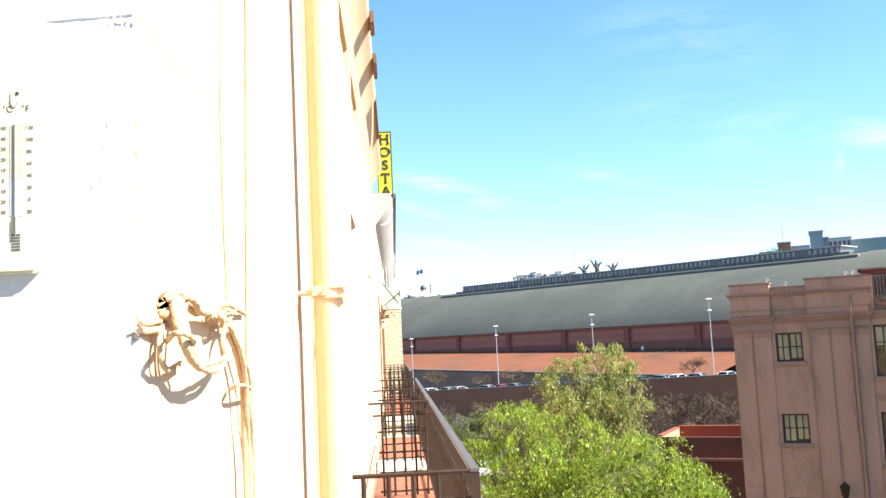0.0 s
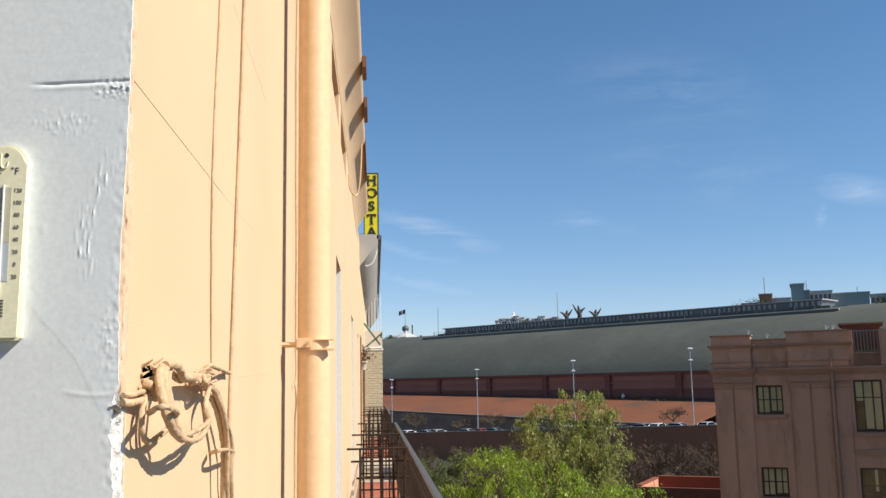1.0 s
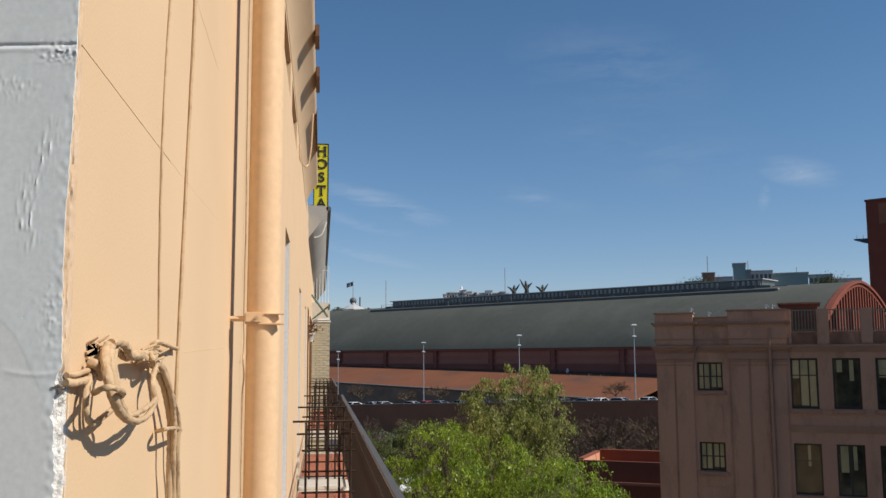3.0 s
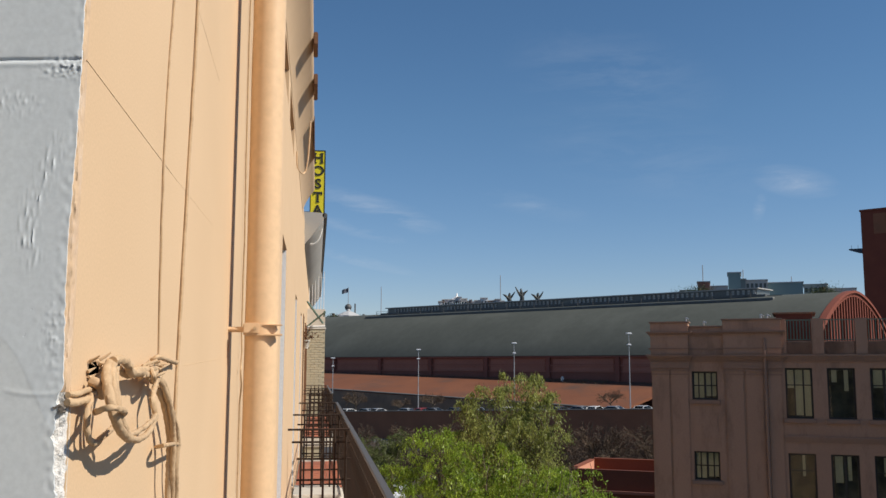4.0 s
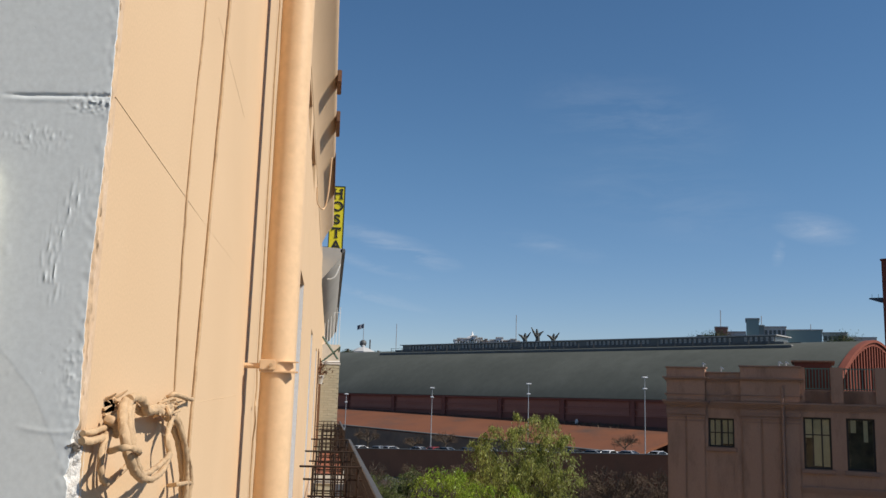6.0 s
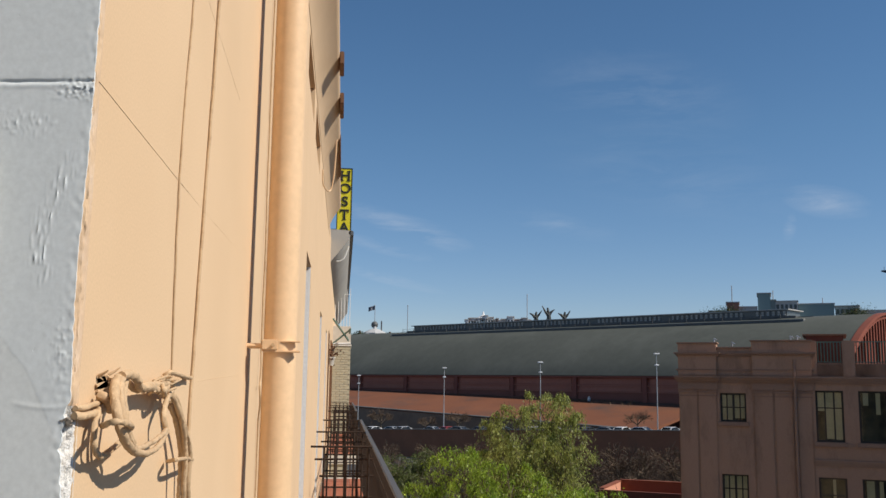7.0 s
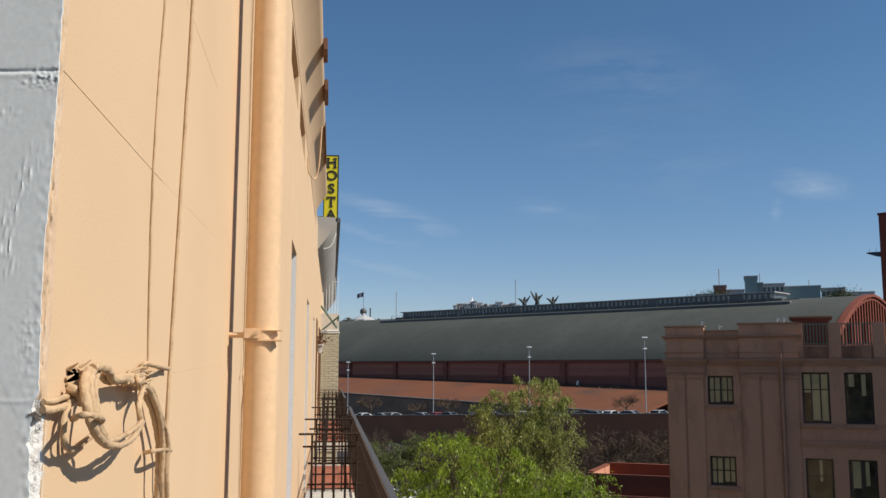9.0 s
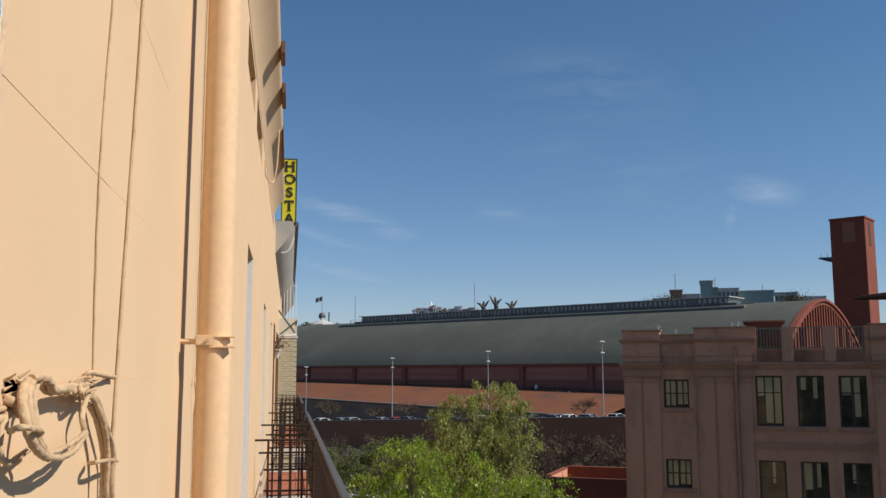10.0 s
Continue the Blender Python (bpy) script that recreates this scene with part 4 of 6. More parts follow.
def balcony(y0, y1, dividers, label):
    t = thing("balcony", (0, y0, FLOOR_Z - 0.2), label, "balcony", "iron balconies")
    part("slab", boxes((WX + 0.003, OUT_X + 0.06, y0 - 0.08, y1 + 0.08, FLOOR_Z - 0.2, FLOOR_Z - 0.012), bevel=0.012), PALE, t, "pale concrete slab")
    part("top_rail", boxes((OUT_X - 0.022, OUT_X + 0.022, y0 - 0.02, y1 + 0.02, RAIL_Z - 0.018, RAIL_Z), bevel=0.004), RAIL, t, "flat grey handrail")
    part("upper_rail", boxes((OUT_X - 0.007, OUT_X + 0.007, y0, y1, RAIL_Z - 0.16, RAIL_Z - 0.148)), IRON, t)
    part("bottom_rail", boxes((OUT_X - 0.014, OUT_X + 0.014, y0, y1, FLOOR_Z + 0.07, FLOOR_Z + 0.085)), IRON, t)
    for y in (y0, y1):
        part("post", boxes((OUT_X - 0.02, OUT_X + 0.02, y - 0.02, y + 0.02, FLOOR_Z - 0.012, RAIL_Z - 0.02)), IRON, t)
    n = int((y1 - y0) / 0.15)
    me = None
    for i in range(1, n):
        y = y0 + (y1 - y0) * i / n
        if me is None:
            ob = part("baluster", boxes((-0.007, 0.007, -0.007, 0.007, FLOOR_Z + 0.085, RAIL_Z - 0.018)), IRON, t)
            me = ob.data
        else:
            ob = link("baluster", me, t)
        ob.matrix_basis = pose(OUT_X, y, 0)
    sc = None
    for i in range(n):
        y = y0 + (y1 - y0) * (i + 0.5) / n
        if sc is None:
            b = bmesh.new()
            tube(b, [(0, 0.042 * math.cos(a), RAIL_Z - 0.30 + 0.10 * math.sin(a)) for a in (2 * math.pi * k / 12 for k in range(12))], 0.004, 5, closed=True)
            ob = part("scroll", b, IRON, t)
            sc = ob.data
        else:
            ob = link("scroll", sc, t)
        ob.matrix_basis = pose(OUT_X, y, 0)
    for k, y in enumerate(dividers):
        g = part("divider", tubes(([(WX + (0.0 if k == 0 else -0.03), y, RAIL_Z - 0.012), (OUT_X, y, RAIL_Z - 0.012)], 0.011), seg=6), IRON, t, "iron bar grid divider")
        for j in range(5):
            x = WX + 0.13 + j * 0.108
            part("bar", tubes(([(x, y, FLOOR_Z + 0.02), (x, y, RAIL_Z - 0.012)], 0.0115), seg=6), IRON, g)
        for z in (FLOOR_Z + 0.06, FLOOR_Z + 0.24, FLOOR_Z + 0.44, FLOOR_Z + 0.64, FLOOR_Z + 0.80):
            x0 = WX + 0.09 if z < FLOOR_Z + 0.7 else WX + 0.04
            part("cross_bar", tubes(([(x0, y + 0.012, z), (OUT_X, y + 0.012, z)], 0.0105), seg=6), IRON, g)
    # floor tiles
    me = None
    ny = int((y1 - y0) / 0.215)
    for i in range(ny):
        y = y0 + 0.06 + i * 0.215
        if 11.15 < y < 12.15:
            continue
        for j in range(3):
            x = WX + 0.125 + j * 0.205
            if me is None:
                ob = part("tile", boxes((-0.099, 0.099, -0.104, 0.104, -0.011, 0), bevel=0.003), TILE, t)
                me = ob.data
            else:
                ob = link("tile", me, t)
            ob.matrix_basis = pose(x, y, FLOOR_Z + rnd.uniform(-0.0015, 0.0015))
    return t


balcony(4.0, 15.6, (4.0, 9.2, 11.9, 15.55), "long iron railed balcony with red tiled floor")
tagged(part("door_step", boxes((WX + 0.01, OUT_X - 0.03, 11.2, 12.12, FLOOR_Z - 0.011, FLOOR_Z + 0.03), bevel=0.008), PALE),
       "pale stone step across the balcony floor", "step", kind="structure")
balcony(20.4, 28.6, (20.4, 23.0, 25.2, 28.5), "farther iron railed balcony with red tiles")

# ---------------------------------------------------------------- next houses along the street
nh = thing("neighbour_house", (-4, 30, 0), "pale neighbouring house with deep white eaves", "house")
part("wall", boxes((-8, WX - 0.04, 18.0, 46, 0, 16.0)), PEACH, nh)
bm = bmesh.new()
prism(bm, [(WX - 0.12, 15.45), (WX - 0.02, 15.50), (WX + 0.12, 15.68), (0.02, 16.02), (0.03, 16.18), (WX - 0.4, 16.22), (WX - 0.4, 15.45)], 20.0, 44)
part("soffit", bm, SOFFIT, nh, "pale plastered eaves", True)
part("gutter", tubes(([(0.045, 20.0, 16.13), (0.045, 44, 16.13)], 0.055), seg=10), SLATE, nh, "dark metal gutter")
part("gutter_bracket", tubes((spline([(WX + 0.02, 21.0, 15.72), (WX + 0.1, 21.0, 15.62), (-0.1, 21.0, 15.7), (0.0, 21.0, 15.98)]), 0.018)), WHITE, nh)
part("roof", boxes((-8, WX - 0.3, 20.3, 44, 16.225, 16.30)), ROOFTILE, nh)
for y in (19.6, 24.0, 26.5, 31, 35):
    w = part("window", boxes((WX - 0.05, WX - 0.025, y, y + 0.9, 11.6, 13.9)), PANE, nh, "dark narrow window")
    part("window_frame", boxes((WX - 0.05, WX - 0.01, y - 0.06, y - 0.002, 11.6, 13.96), (WX - 0.05, WX - 0.01, y + 0.902, y + 0.96, 11.6, 13.96)), WOOD, w)

# hotel sign
sg = thing("hotel_sign", (-0.14, 22.5, 16.0), "yellow upright sign board with black lettering", "sign")
part("board", boxes((-0.30, 0.038, 22.46, 22.54, 16.2, 18.13), bevel=0.01), YELLOW, sg)
part("edge_frame", boxes((-0.315, -0.30, 22.45, 22.55, 16.2, 18.145), (0.038, 0.053, 22.45, 22.55, 16.2, 18.145), (-0.30, 0.038, 22.45, 22.55, 18.13, 18.145)), BLACK, sg, "dark frame")
SERIFS = {"H": ((-0.083, -0.115), (0.083, -0.115), (-0.083, 0.115), (0.083, 0.115)), "T": ((0.0, -0.115),), "A": ((-0.09, -0.115), (0.09, -0.115)), "L": ((-0.06, -0.115), (-0.06, 0.115))}
for k, ch in enumerate("HOSTAL"):
    zc = 17.945 - k * 0.325
    lt = lettering("letter", ch, 0.335, Matrix.Translation((-0.122, 22.452, zc)) @ UPRIGHT @ Matrix.Diagonal((1.08, 1, 1, 1)), BLACK, sg, 0.006, 0.007)
    for dx, dz in SERIFS.get(ch, ()):
        part("serif", boxes((-0.122 + dx - 0.042, -0.122 + dx + 0.042, 22.445, 22.458, zc + dz - 0.011, zc + dz + 0.011)), BLACK, lt)
    if ch == "T":
        for sx in (-1, 1):
            part("serif", boxes((-0.122 + sx * 0.092 - 0.012, -0.122 + sx * 0.092 + 0.012, 22.445, 22.458, zc + 0.06, zc + 0.12)), BLACK, lt)
part("bracket", tubes(([(-0.6, 22.5, 16.6), (-0.3, 22.5, 16.6)], 0.02), ([(-0.6, 22.5, 17.8), (-0.3, 22.5, 17.8)], 0.02)), IRON, sg)
part("mast", tubes(([(-0.62, 22.5, 16.3), (-0.62, 22.5, 18.1)], 0.03)), IRON, sg)

# curled wire hanging below the peach cornice
tagged(cable("hanging_wire", [(WX + 0.01, 10.0, 15.22), (WX + 0.02, 10.05, 15.05), (WX + 0.09, 10.2, 15.02), (WX + 0.13, 10.2, 15.2), (WX + 0.15, 10.2, 15.62)], 0.008, "", mat=PEACH_PIPE),
       "looped pale wire hanging below the cornice", "cable")

# plant pot on a wall bracket
pp = thing("flower_pot", (-0.36, 21.0, 13.28), "small wall flower pot with dry reddish plant", "flower pot")
bm = bmesh.new()
lathe(bm, [(0.06, 0.0), (0.09, 0.16), (0.1, 0.17), (0.1, 0.19), (0.08, 0.19)], (-0.33, 21.0, 13.26))
part("pot", bm, PALE, pp, smooth=True)
part("holder", tubes(([(WX - 0.04, 21.0, 13.27), (-0.24, 21.0, 13.27)], 0.012)), IRON, pp)


def leaf_mesh(name, centres, size, material, parent, seed, droop=0.6, label=""):
    """Many small pointed leaves round the given points, as one mesh."""
    g = np.random.default_rng(seed)
    c = np.asarray(centres, float)
    k = len(c)
    d = g.normal(size=(k, 3))
    d[:, 2] -= droop * 2
    d /= np.linalg.norm(d, axis=1)[:, None]
    s = g.normal(size=(k, 3))
    s -= d * (s * d).sum(1)[:, None]
    s /= np.linalg.norm(s, axis=1)[:, None]
    ln = size * g.uniform(0.6, 1.3, k)[:, None]
    wd = ln * g.uniform(0.09, 0.18, k)[:, None]
    v = np.stack([c, c + d * ln * 0.5 + s * wd, c + d * ln, c + d * ln * 0.5 - s * wd], 1).reshape(-1, 3)
    me = bpy.data.meshes.new(name)
    me.from_pydata(v.tolist(), [], np.arange(4 * k).reshape(-1, 4).tolist())
    me.materials.append(material)
    return link(name, me, parent, label)


g0 = np.random.default_rng(3)
tagged(leaf_mesh("plant", g0.normal(size=(160, 3)) * (0.08, 0.08, 0.08) + (-0.33, 21.0, 13.52), 0.09, LEAF_RED, pp, 4, 0.0, "dry reddish leaves"), kind="stuff")

# brick party wall with awning frame at the end of the row
BW = (-0.62, 0.17, 29.0, 34.0, 5.0, 14.0)
pw = thing("brick_pier", (-0.2, 29, 5), "pale yellow brick end wall of a projecting bay", "brick wall")
part("core", boxes((BW[0], BW[1], BW[2] + 0.012, BW[3], 0.0, BW[5])), MORTAR, pw)
part("cap", boxes((BW[0] - 0.02, BW[1] + 0.03, BW[2] - 0.03, BW[3], BW[5], BW[5] + 0.06), bevel=0.01), WHITE, pw, "pale capping")
part("upper_panel", boxes((BW[0], BW[1] + 0.0, BW[2] + 0.05, BW[3], BW[5] + 0.06, BW[5] + 0.62)), PALE, pw, "pale rendered upper panel")
aw = thing("awning_frame", (-0.3, 27.5, 13.95), "folded green metal awning frame on the wall", "awning frame")
part("arm", tubes(([(WX - 0.03, 27.4, 14.75), (0.1, 27.4, 14.1)], 0.03)), GREENMETAL, aw)
part("arm", tubes(([(WX - 0.03, 27.4, 14.0), (0.12, 27.4, 14.42)], 0.025)), GREENMETAL, aw)
part("bar", tubes(([(WX - 0.03, 27.4, 14.0), (0.16, 27.4, 14.02)], 0.03)), WHITE, aw)
part("front_bar", tubes(([(0.13, 26.6, 14.4), (0.13, 28.9, 14.4)], 0.03)), GREENMETAL, aw)
an = thing("wire_rack", (-0.15, 32, 14.7), "white wire clothes rack on the roof", "wire rack")
for i in range(6):
    part("wire", tubes(([(-0.36 + i * 0.1, 32, 14.62), (-0.36 + i * 0.1, 32, 16.1)], 0.010), seg=6), WHITE, an)
part("top_wire", tubes(([(-0.4, 32, 15.9), (0.16, 32, 15.9)], 0.008), seg=6), WHITE, an)

# ---------------------------------------------------------------- stone building across the street
SB = Matrix.Translation((16.65, 44.98, 0.03)) @ pose(0, 0, 0, 0, 0, -28.82)
sb = thing("stone_building", (16.6, 45.0, 0), "pinkish brown stone building with pilasters, cornices and dark windows", "building")
SMALL = [(1.95, 3.17, z, z + 1.38) for z in (11.2, 7.33, 3.4)]
LARGE = [(x, x + 1.22, z, z + 2.38) for z in (10.38, 6.38, 2.4) for x in (6.29, 8.15, 10.0)]
LARGE += [(x, x + 1.22, z, z + 2.38) for z in (10.38, 6.38, 2.4) for x in (14.6, 16.4)]
bm = bmesh.new()
panel(bm, 0.0, 19.0, 0.0, 14.0, 0.0, 0.5, SMALL + LARGE)
bm.transform(SB)
part("facade_wall", bm, STONE, sb)
# solid filler; the unlit rooms are only its dark colour
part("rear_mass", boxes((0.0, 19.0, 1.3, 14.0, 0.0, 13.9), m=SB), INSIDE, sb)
part("side_wall", boxes((0.0, 0.4, 0.5, 14.0, 0.0, 14.0), m=SB), STONE, sb)
part("roof_deck", boxes((0.4, 19.0, 0.5, 14.0, 13.9, 14.0), m=SB), ASPHALT, sb)


def ledge(name, x0, x1, z, h, d, steps=3):
    """A stepped moulding that grows outward towards its top."""
    specs = []
    for k in range(steps):
        dd = d * (k + 1) / steps
        specs.append((x0 - dd * 0.5, x1 + dd * 0.5, -dd, 0.004 * k, z + h * k / steps, z + h * (k + 1) / steps - 0.004))
    return part(name, boxes(*specs, m=SB), STONE_TRIM, sb)


# parapet blocks, entablature and pilasters
for x0, x1, zt, d in ((0.0, 1.85, 14.98, 0.16), (1.85, 3.5, 14.75, 0.02), (3.5, 6.2, 15.07, 0.2), (11.45, 14.2, 15.12, 0.2)):
    part("parapet_block", boxes((x0, x1, -d, 0.5, 13.42, zt), bevel=0.02, m=SB), STONE, sb)
    part("parapet_cap", boxes((x0 - 0.06, x1 + 0.06, -d - 0.08, 0.56, zt, zt + 0.07), bevel=0.015, m=SB), STONE_TRIM, sb)
    ledge("upper_moulding", x0, x1, 14.32, 0.24, d + 0.2)
    ledge("frieze_band", x0, x1, 13.62, 0.12, d + 0.05, 2)
for x0, x1, d in ((0.0, 1.85, 0.2), (1.85, 3.5, 0.06), (3.5, 6.2, 0.24), (6.2, 11.45, 0.06), (11.45, 14.2, 0.24)):
    ledge("entablature", x0, x1, 13.05, 0.36, d + 0.2, 4)
for x0, x1, d in ((0.03, 0.88, 0.05), (0.95, 1.8, 0.05), (3.55, 4.4, 0.055), (4.5, 5.3, 0.055), (5.5, 6.15, 0.04), (11.5, 12.3, 0.055), (12.6, 13.4, 0.055)):
    part("pilaster", boxes((x0, x1, -d, 0.0, 0.0, 12.72), bevel=0.02, m=SB), STONE, sb)
    part("capital", boxes((x0 - 0.05, x1 + 0.05, -d - 0.06, 0.002, 12.58, 12.68), (x0 - 0.03, x1 + 0.03, -d - 0.035, 0.004, 12.40, 12.47), (x0 - 0.06, x1 + 0.06, -d - 0.09, 0.006, 12.725, 13.04), m=SB), STONE_TRIM, sb)
ledge("floor_band", 6.2, 11.45, 9.28, 0.3, 0.14)
ledge("floor_band", 6.2, 11.45, 5.28, 0.3, 0.14)
for x0, x1, z0, z1 in SMALL:
    part("recessed_panel", boxes((x0 + 0.05, x1 - 0.05, -0.03, 0.0, z0 - 1.9, z0 - 0.75), bevel=0.01, m=SB), STONE, sb)
for z in (1.6, 3.2, 4.8, 6.4, 8.0, 9.6, 11.2):
    for x0, x1, h in ((0.9, 0.94, 1.55), (1.84, 1.93, 1.58), (3.2, 3.5, 1.58), (5.33, 5.47, 1.58)):
        part("block_course", boxes((x0, x1, -0.012, 0.0, z, z + h), m=SB), STONE, sb)
# parapet piers with railings between
for x0, x1 in ((6.2, 6.42), (7.55, 8.1), (9.47, 9.98), (11.22, 11.45)):
    part("parapet_pier", boxes((x0, x1, -0.05, 0.45, 13.42, 15.1), bevel=0.015, m=SB), STONE, sb)
part("parapet_base", boxes((6.2, 11.45, 0.0, 0.4, 13.42, 14.04), m=SB), STONE, sb)
for x0, x1 in ((6.42, 7.55), (8.1, 9.47), (9.98, 11.22)):
    gr = part("roof_railing", boxes((x0, x1, 0.1, 0.16, 15.02, 15.07), m=SB), GREENMETAL, sb, "dark green roof railing")
    part("lower_rail", boxes((x0, x1, 0.1, 0.16, 14.08, 14.12), m=SB), GREENMETAL, gr)
    n = int((x1 - x0) / 0.14)
    for i in range(n):
        x = x0 + (x1 - x0) * (i + 0.5) / n
        part("railing_bar", boxes((x - 0.022, x + 0.022, 0.11, 0.15, 14.12, 15.02), m=SB), GREENMETAL, gr)
part("roof_hut", boxes((5.95, 7.65, 1.6, 4.6, 14.0, 15.42), m=SB), REDTOWER, sb, "dark red rooftop hut")
part("hut_roof", boxes((5.8, 7.8, 1.5, 4.7, 15.42, 15.5), m=SB), ROOFTILE, sb)
part("rain_pipe", tubes(([SB @ Vector((5.42, -0.22, z)) for z in (0.0, 6, 12.6, 14.2)], 0.07)), STONE_TRIM, sb, "stained rain pipe")
for x, z in ((1.75, 15.05), (5.3, 15.14), (5.6, 15.14), (2.6, 14.85)):
    part("roof_fixture", tubes(([SB @ Vector((x, 0.1, z)), SB @ Vector((x, 0.1, z + 0.22))], 0.04), ([SB @ Vector((x, 0.1, z + 0.2)), SB @ Vector((x + 0.15, -0.1, z + 0.1))], 0.03)), GALV, sb, "small pale metal fixture")


def stone_window(x0, x1, z0, z1, cols, rows, blind):
    w = part("window", boxes((x0, x0 + 0.09, 0.22, 0.30, z0, z1), (x1 - 0.09, x1, 0.22, 0.30, z0, z1),
                             (x0 + 0.09, x1 - 0.09, 0.22, 0.30, z1 - 0.09, z1), (x0 + 0.09, x1 - 0.09, 0.22, 0.30, z0, z0 + 0.09), m=SB), WINFRAME, sb, "dark framed window")
    part("sill", boxes((x0 - 0.12, x1 + 0.12, -0.16, 0.2, z0 - 0.2, z0 - 0.004), bevel=0.015, m=SB), STONE_TRIM, w)
    for i in range(1, cols):
        x = x0 + (x1 - x0) * i / cols
        ww = 0.05 if (cols == 4 and i == 2) or cols == 2 else 0.028
        part("mullion", boxes((x - ww, x + ww, 0.225, 0.295, z0 + 0.09, z1 - 0.09), m=SB), WINFRAME, w)
    for z in rows:
        part("glazing_bar", boxes((x0 + 0.09, x1 - 0.09, 0.23, 0.29, z0 + (z1 - z0) * z - 0.025, z0 + (z1 - z0) * z + 0.025), m=SB), WINFRAME, w)
    p = part("pane", boxes((x0 + 0.05, x1 - 0.05, 0.27, 0.276, z0 + 0.05, z1 - 0.05), m=SB), GLASS, w)
    for a, b, lo in blind:
        part("blind", boxes((x0 + 0.09 + (x1 - x0 - 0.18) * a, x0 + 0.09 + (x1 - x0 - 0.18) * b, 0.285, 0.30, z0 + (z1 - z0) * lo, z1 - 0.05), m=SB), BLIND, w, "cream blind behind the glass")


GLASS = bpy.data.materials.new("clear_glass")
GLASS.use_nodes = True
_nt = GLASS.node_tree
_gl = _nt.nodes.new("ShaderNodeBsdfGlossy")
_gl.inputs["Roughness"].default_value = 0.03
_tp = _nt.nodes.new("ShaderNodeBsdfTransparent")
_tp.inputs["Color"].default_value = (0.95, 0.97, 0.95, 1)
_fr = _nt.nodes.new("ShaderNodeFresnel")
_fr.inputs["IOR"].default_value = 1.34
_ms = _nt.nodes.new("ShaderNodeMixShader")
_nt.links.new(_fr.outputs[0], _ms.inputs[0])
_nt.links.new(_tp.outputs[0], _ms.inputs[1])
_nt.links.new(_gl.outputs[0], _ms.inputs[2])
_nt.links.new(_ms.outputs[0], _nt.nodes["Material Output"].inputs["Surface"])

for i, (x0, x1, z0, z1) in enumerate(SMALL):
    stone_window(x0, x1, z0, z1, 4, (0.5,), [(0, 0.46, 0.0), (0.54, 1, 0.12)])
for i, (x0, x1, z0, z1) in enumerate(LARGE):
    blind, cols_ = [([(0.0, 0.3, 0.6), (0.34, 0.65, 0.06), (0.69, 1.0, 0.05)], 3), ([(0.1, 0.32, 0.72), (0.62, 0.8, 0.55)], 1), ([(0.05, 0.42, 0.62), (0.55, 0.8, 0.2)], 2),
                    ([(0.5, 0.62, 0.55)], 1), ([(0.08, 0.4, 0.45), (0.6, 0.76, 0.5)], 2), ([(0.3, 0.44, 0.6)], 2)][i % 6]
    stone_window(x0, x1, z0, z1, cols_, (0.66,) if i % 3 != 1 else (), blind)
# wall lantern
wl = thing("wall_lantern", tuple(SB @ Vector((4.5, -0.3, 5.0))), "black iron wall lantern on the stone facade", "lantern")
bm = bmesh.new()
p = SB @ Vector((4.5, -0.5, 5.0))
lathe(bm, [(0.06, -0.15), (0.16, 0.0), (0.22, 0.35), (0.25, 0.4), (0.1, 0.55), (0.03, 0.62)], p, 8)
part("lamp_body", bm, IRON, wl)
part("arm", tubes(([SB @ Vector((4.5, -0.16, 4.85)), SB @ Vector((4.5, -0.5, 4.86))], 0.04)), IRON, wl)

# low red building with a roof parapet
LR = Matrix.Translation((18.9, 68.0, 0)) @ pose(0, 0, 0, 0, 0, -28.82)
lr = thing("low_red_building", (18.9, 68, 0), "low dark red building with an open parapet roof", "building")
part("front_wall", boxes((0, 14, 0, 0.3, 0, 5.32), m=LR), DARKRED, lr)
part("front_ledge", boxes((0.8, 14.1, -0.25, 0.0, 3.65, 3.85), m=LR), REDBRICK, lr)
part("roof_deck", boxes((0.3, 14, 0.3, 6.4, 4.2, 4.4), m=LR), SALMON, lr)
# left parapet takes the paler copy, its sunlight is painted in
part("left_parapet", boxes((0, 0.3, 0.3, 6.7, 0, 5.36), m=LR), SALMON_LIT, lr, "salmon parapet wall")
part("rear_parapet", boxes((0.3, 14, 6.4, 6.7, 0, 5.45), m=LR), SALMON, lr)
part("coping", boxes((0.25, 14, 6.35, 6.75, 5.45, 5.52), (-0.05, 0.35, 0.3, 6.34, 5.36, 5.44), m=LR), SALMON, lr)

# ---------------------------------------------------------------- station
AX = Vector((0.655, -0.755, 0)).normalized()
AN = Vector((-0.755, -0.655, 0)).normalized()
ST = Matrix(((AX.x, -AN.x, 0, -2.0), (AX.y, -AN.y, 0, 242.0), (0, 0, 1, 0), (0, 0, 0, 1)))   # x along the hall, y inward from its near eave
S0, S1, SPAN, EAVE, RISE = -60.0, 127.0, 48.0, 14.85, 11.9
stn = thing("station_hall", tuple(ST @ Vector((30, 24, 0))), "long railway station hall with grey barrel roof and red brick walls", "building")


def vault_at(f):
    t = 2 * f - 1
    return SPAN / 2 * (1 + math.copysign(abs(t) ** 1.0, t)), EAVE + RISE * (1 - abs(t) ** 1.75) ** 0.86


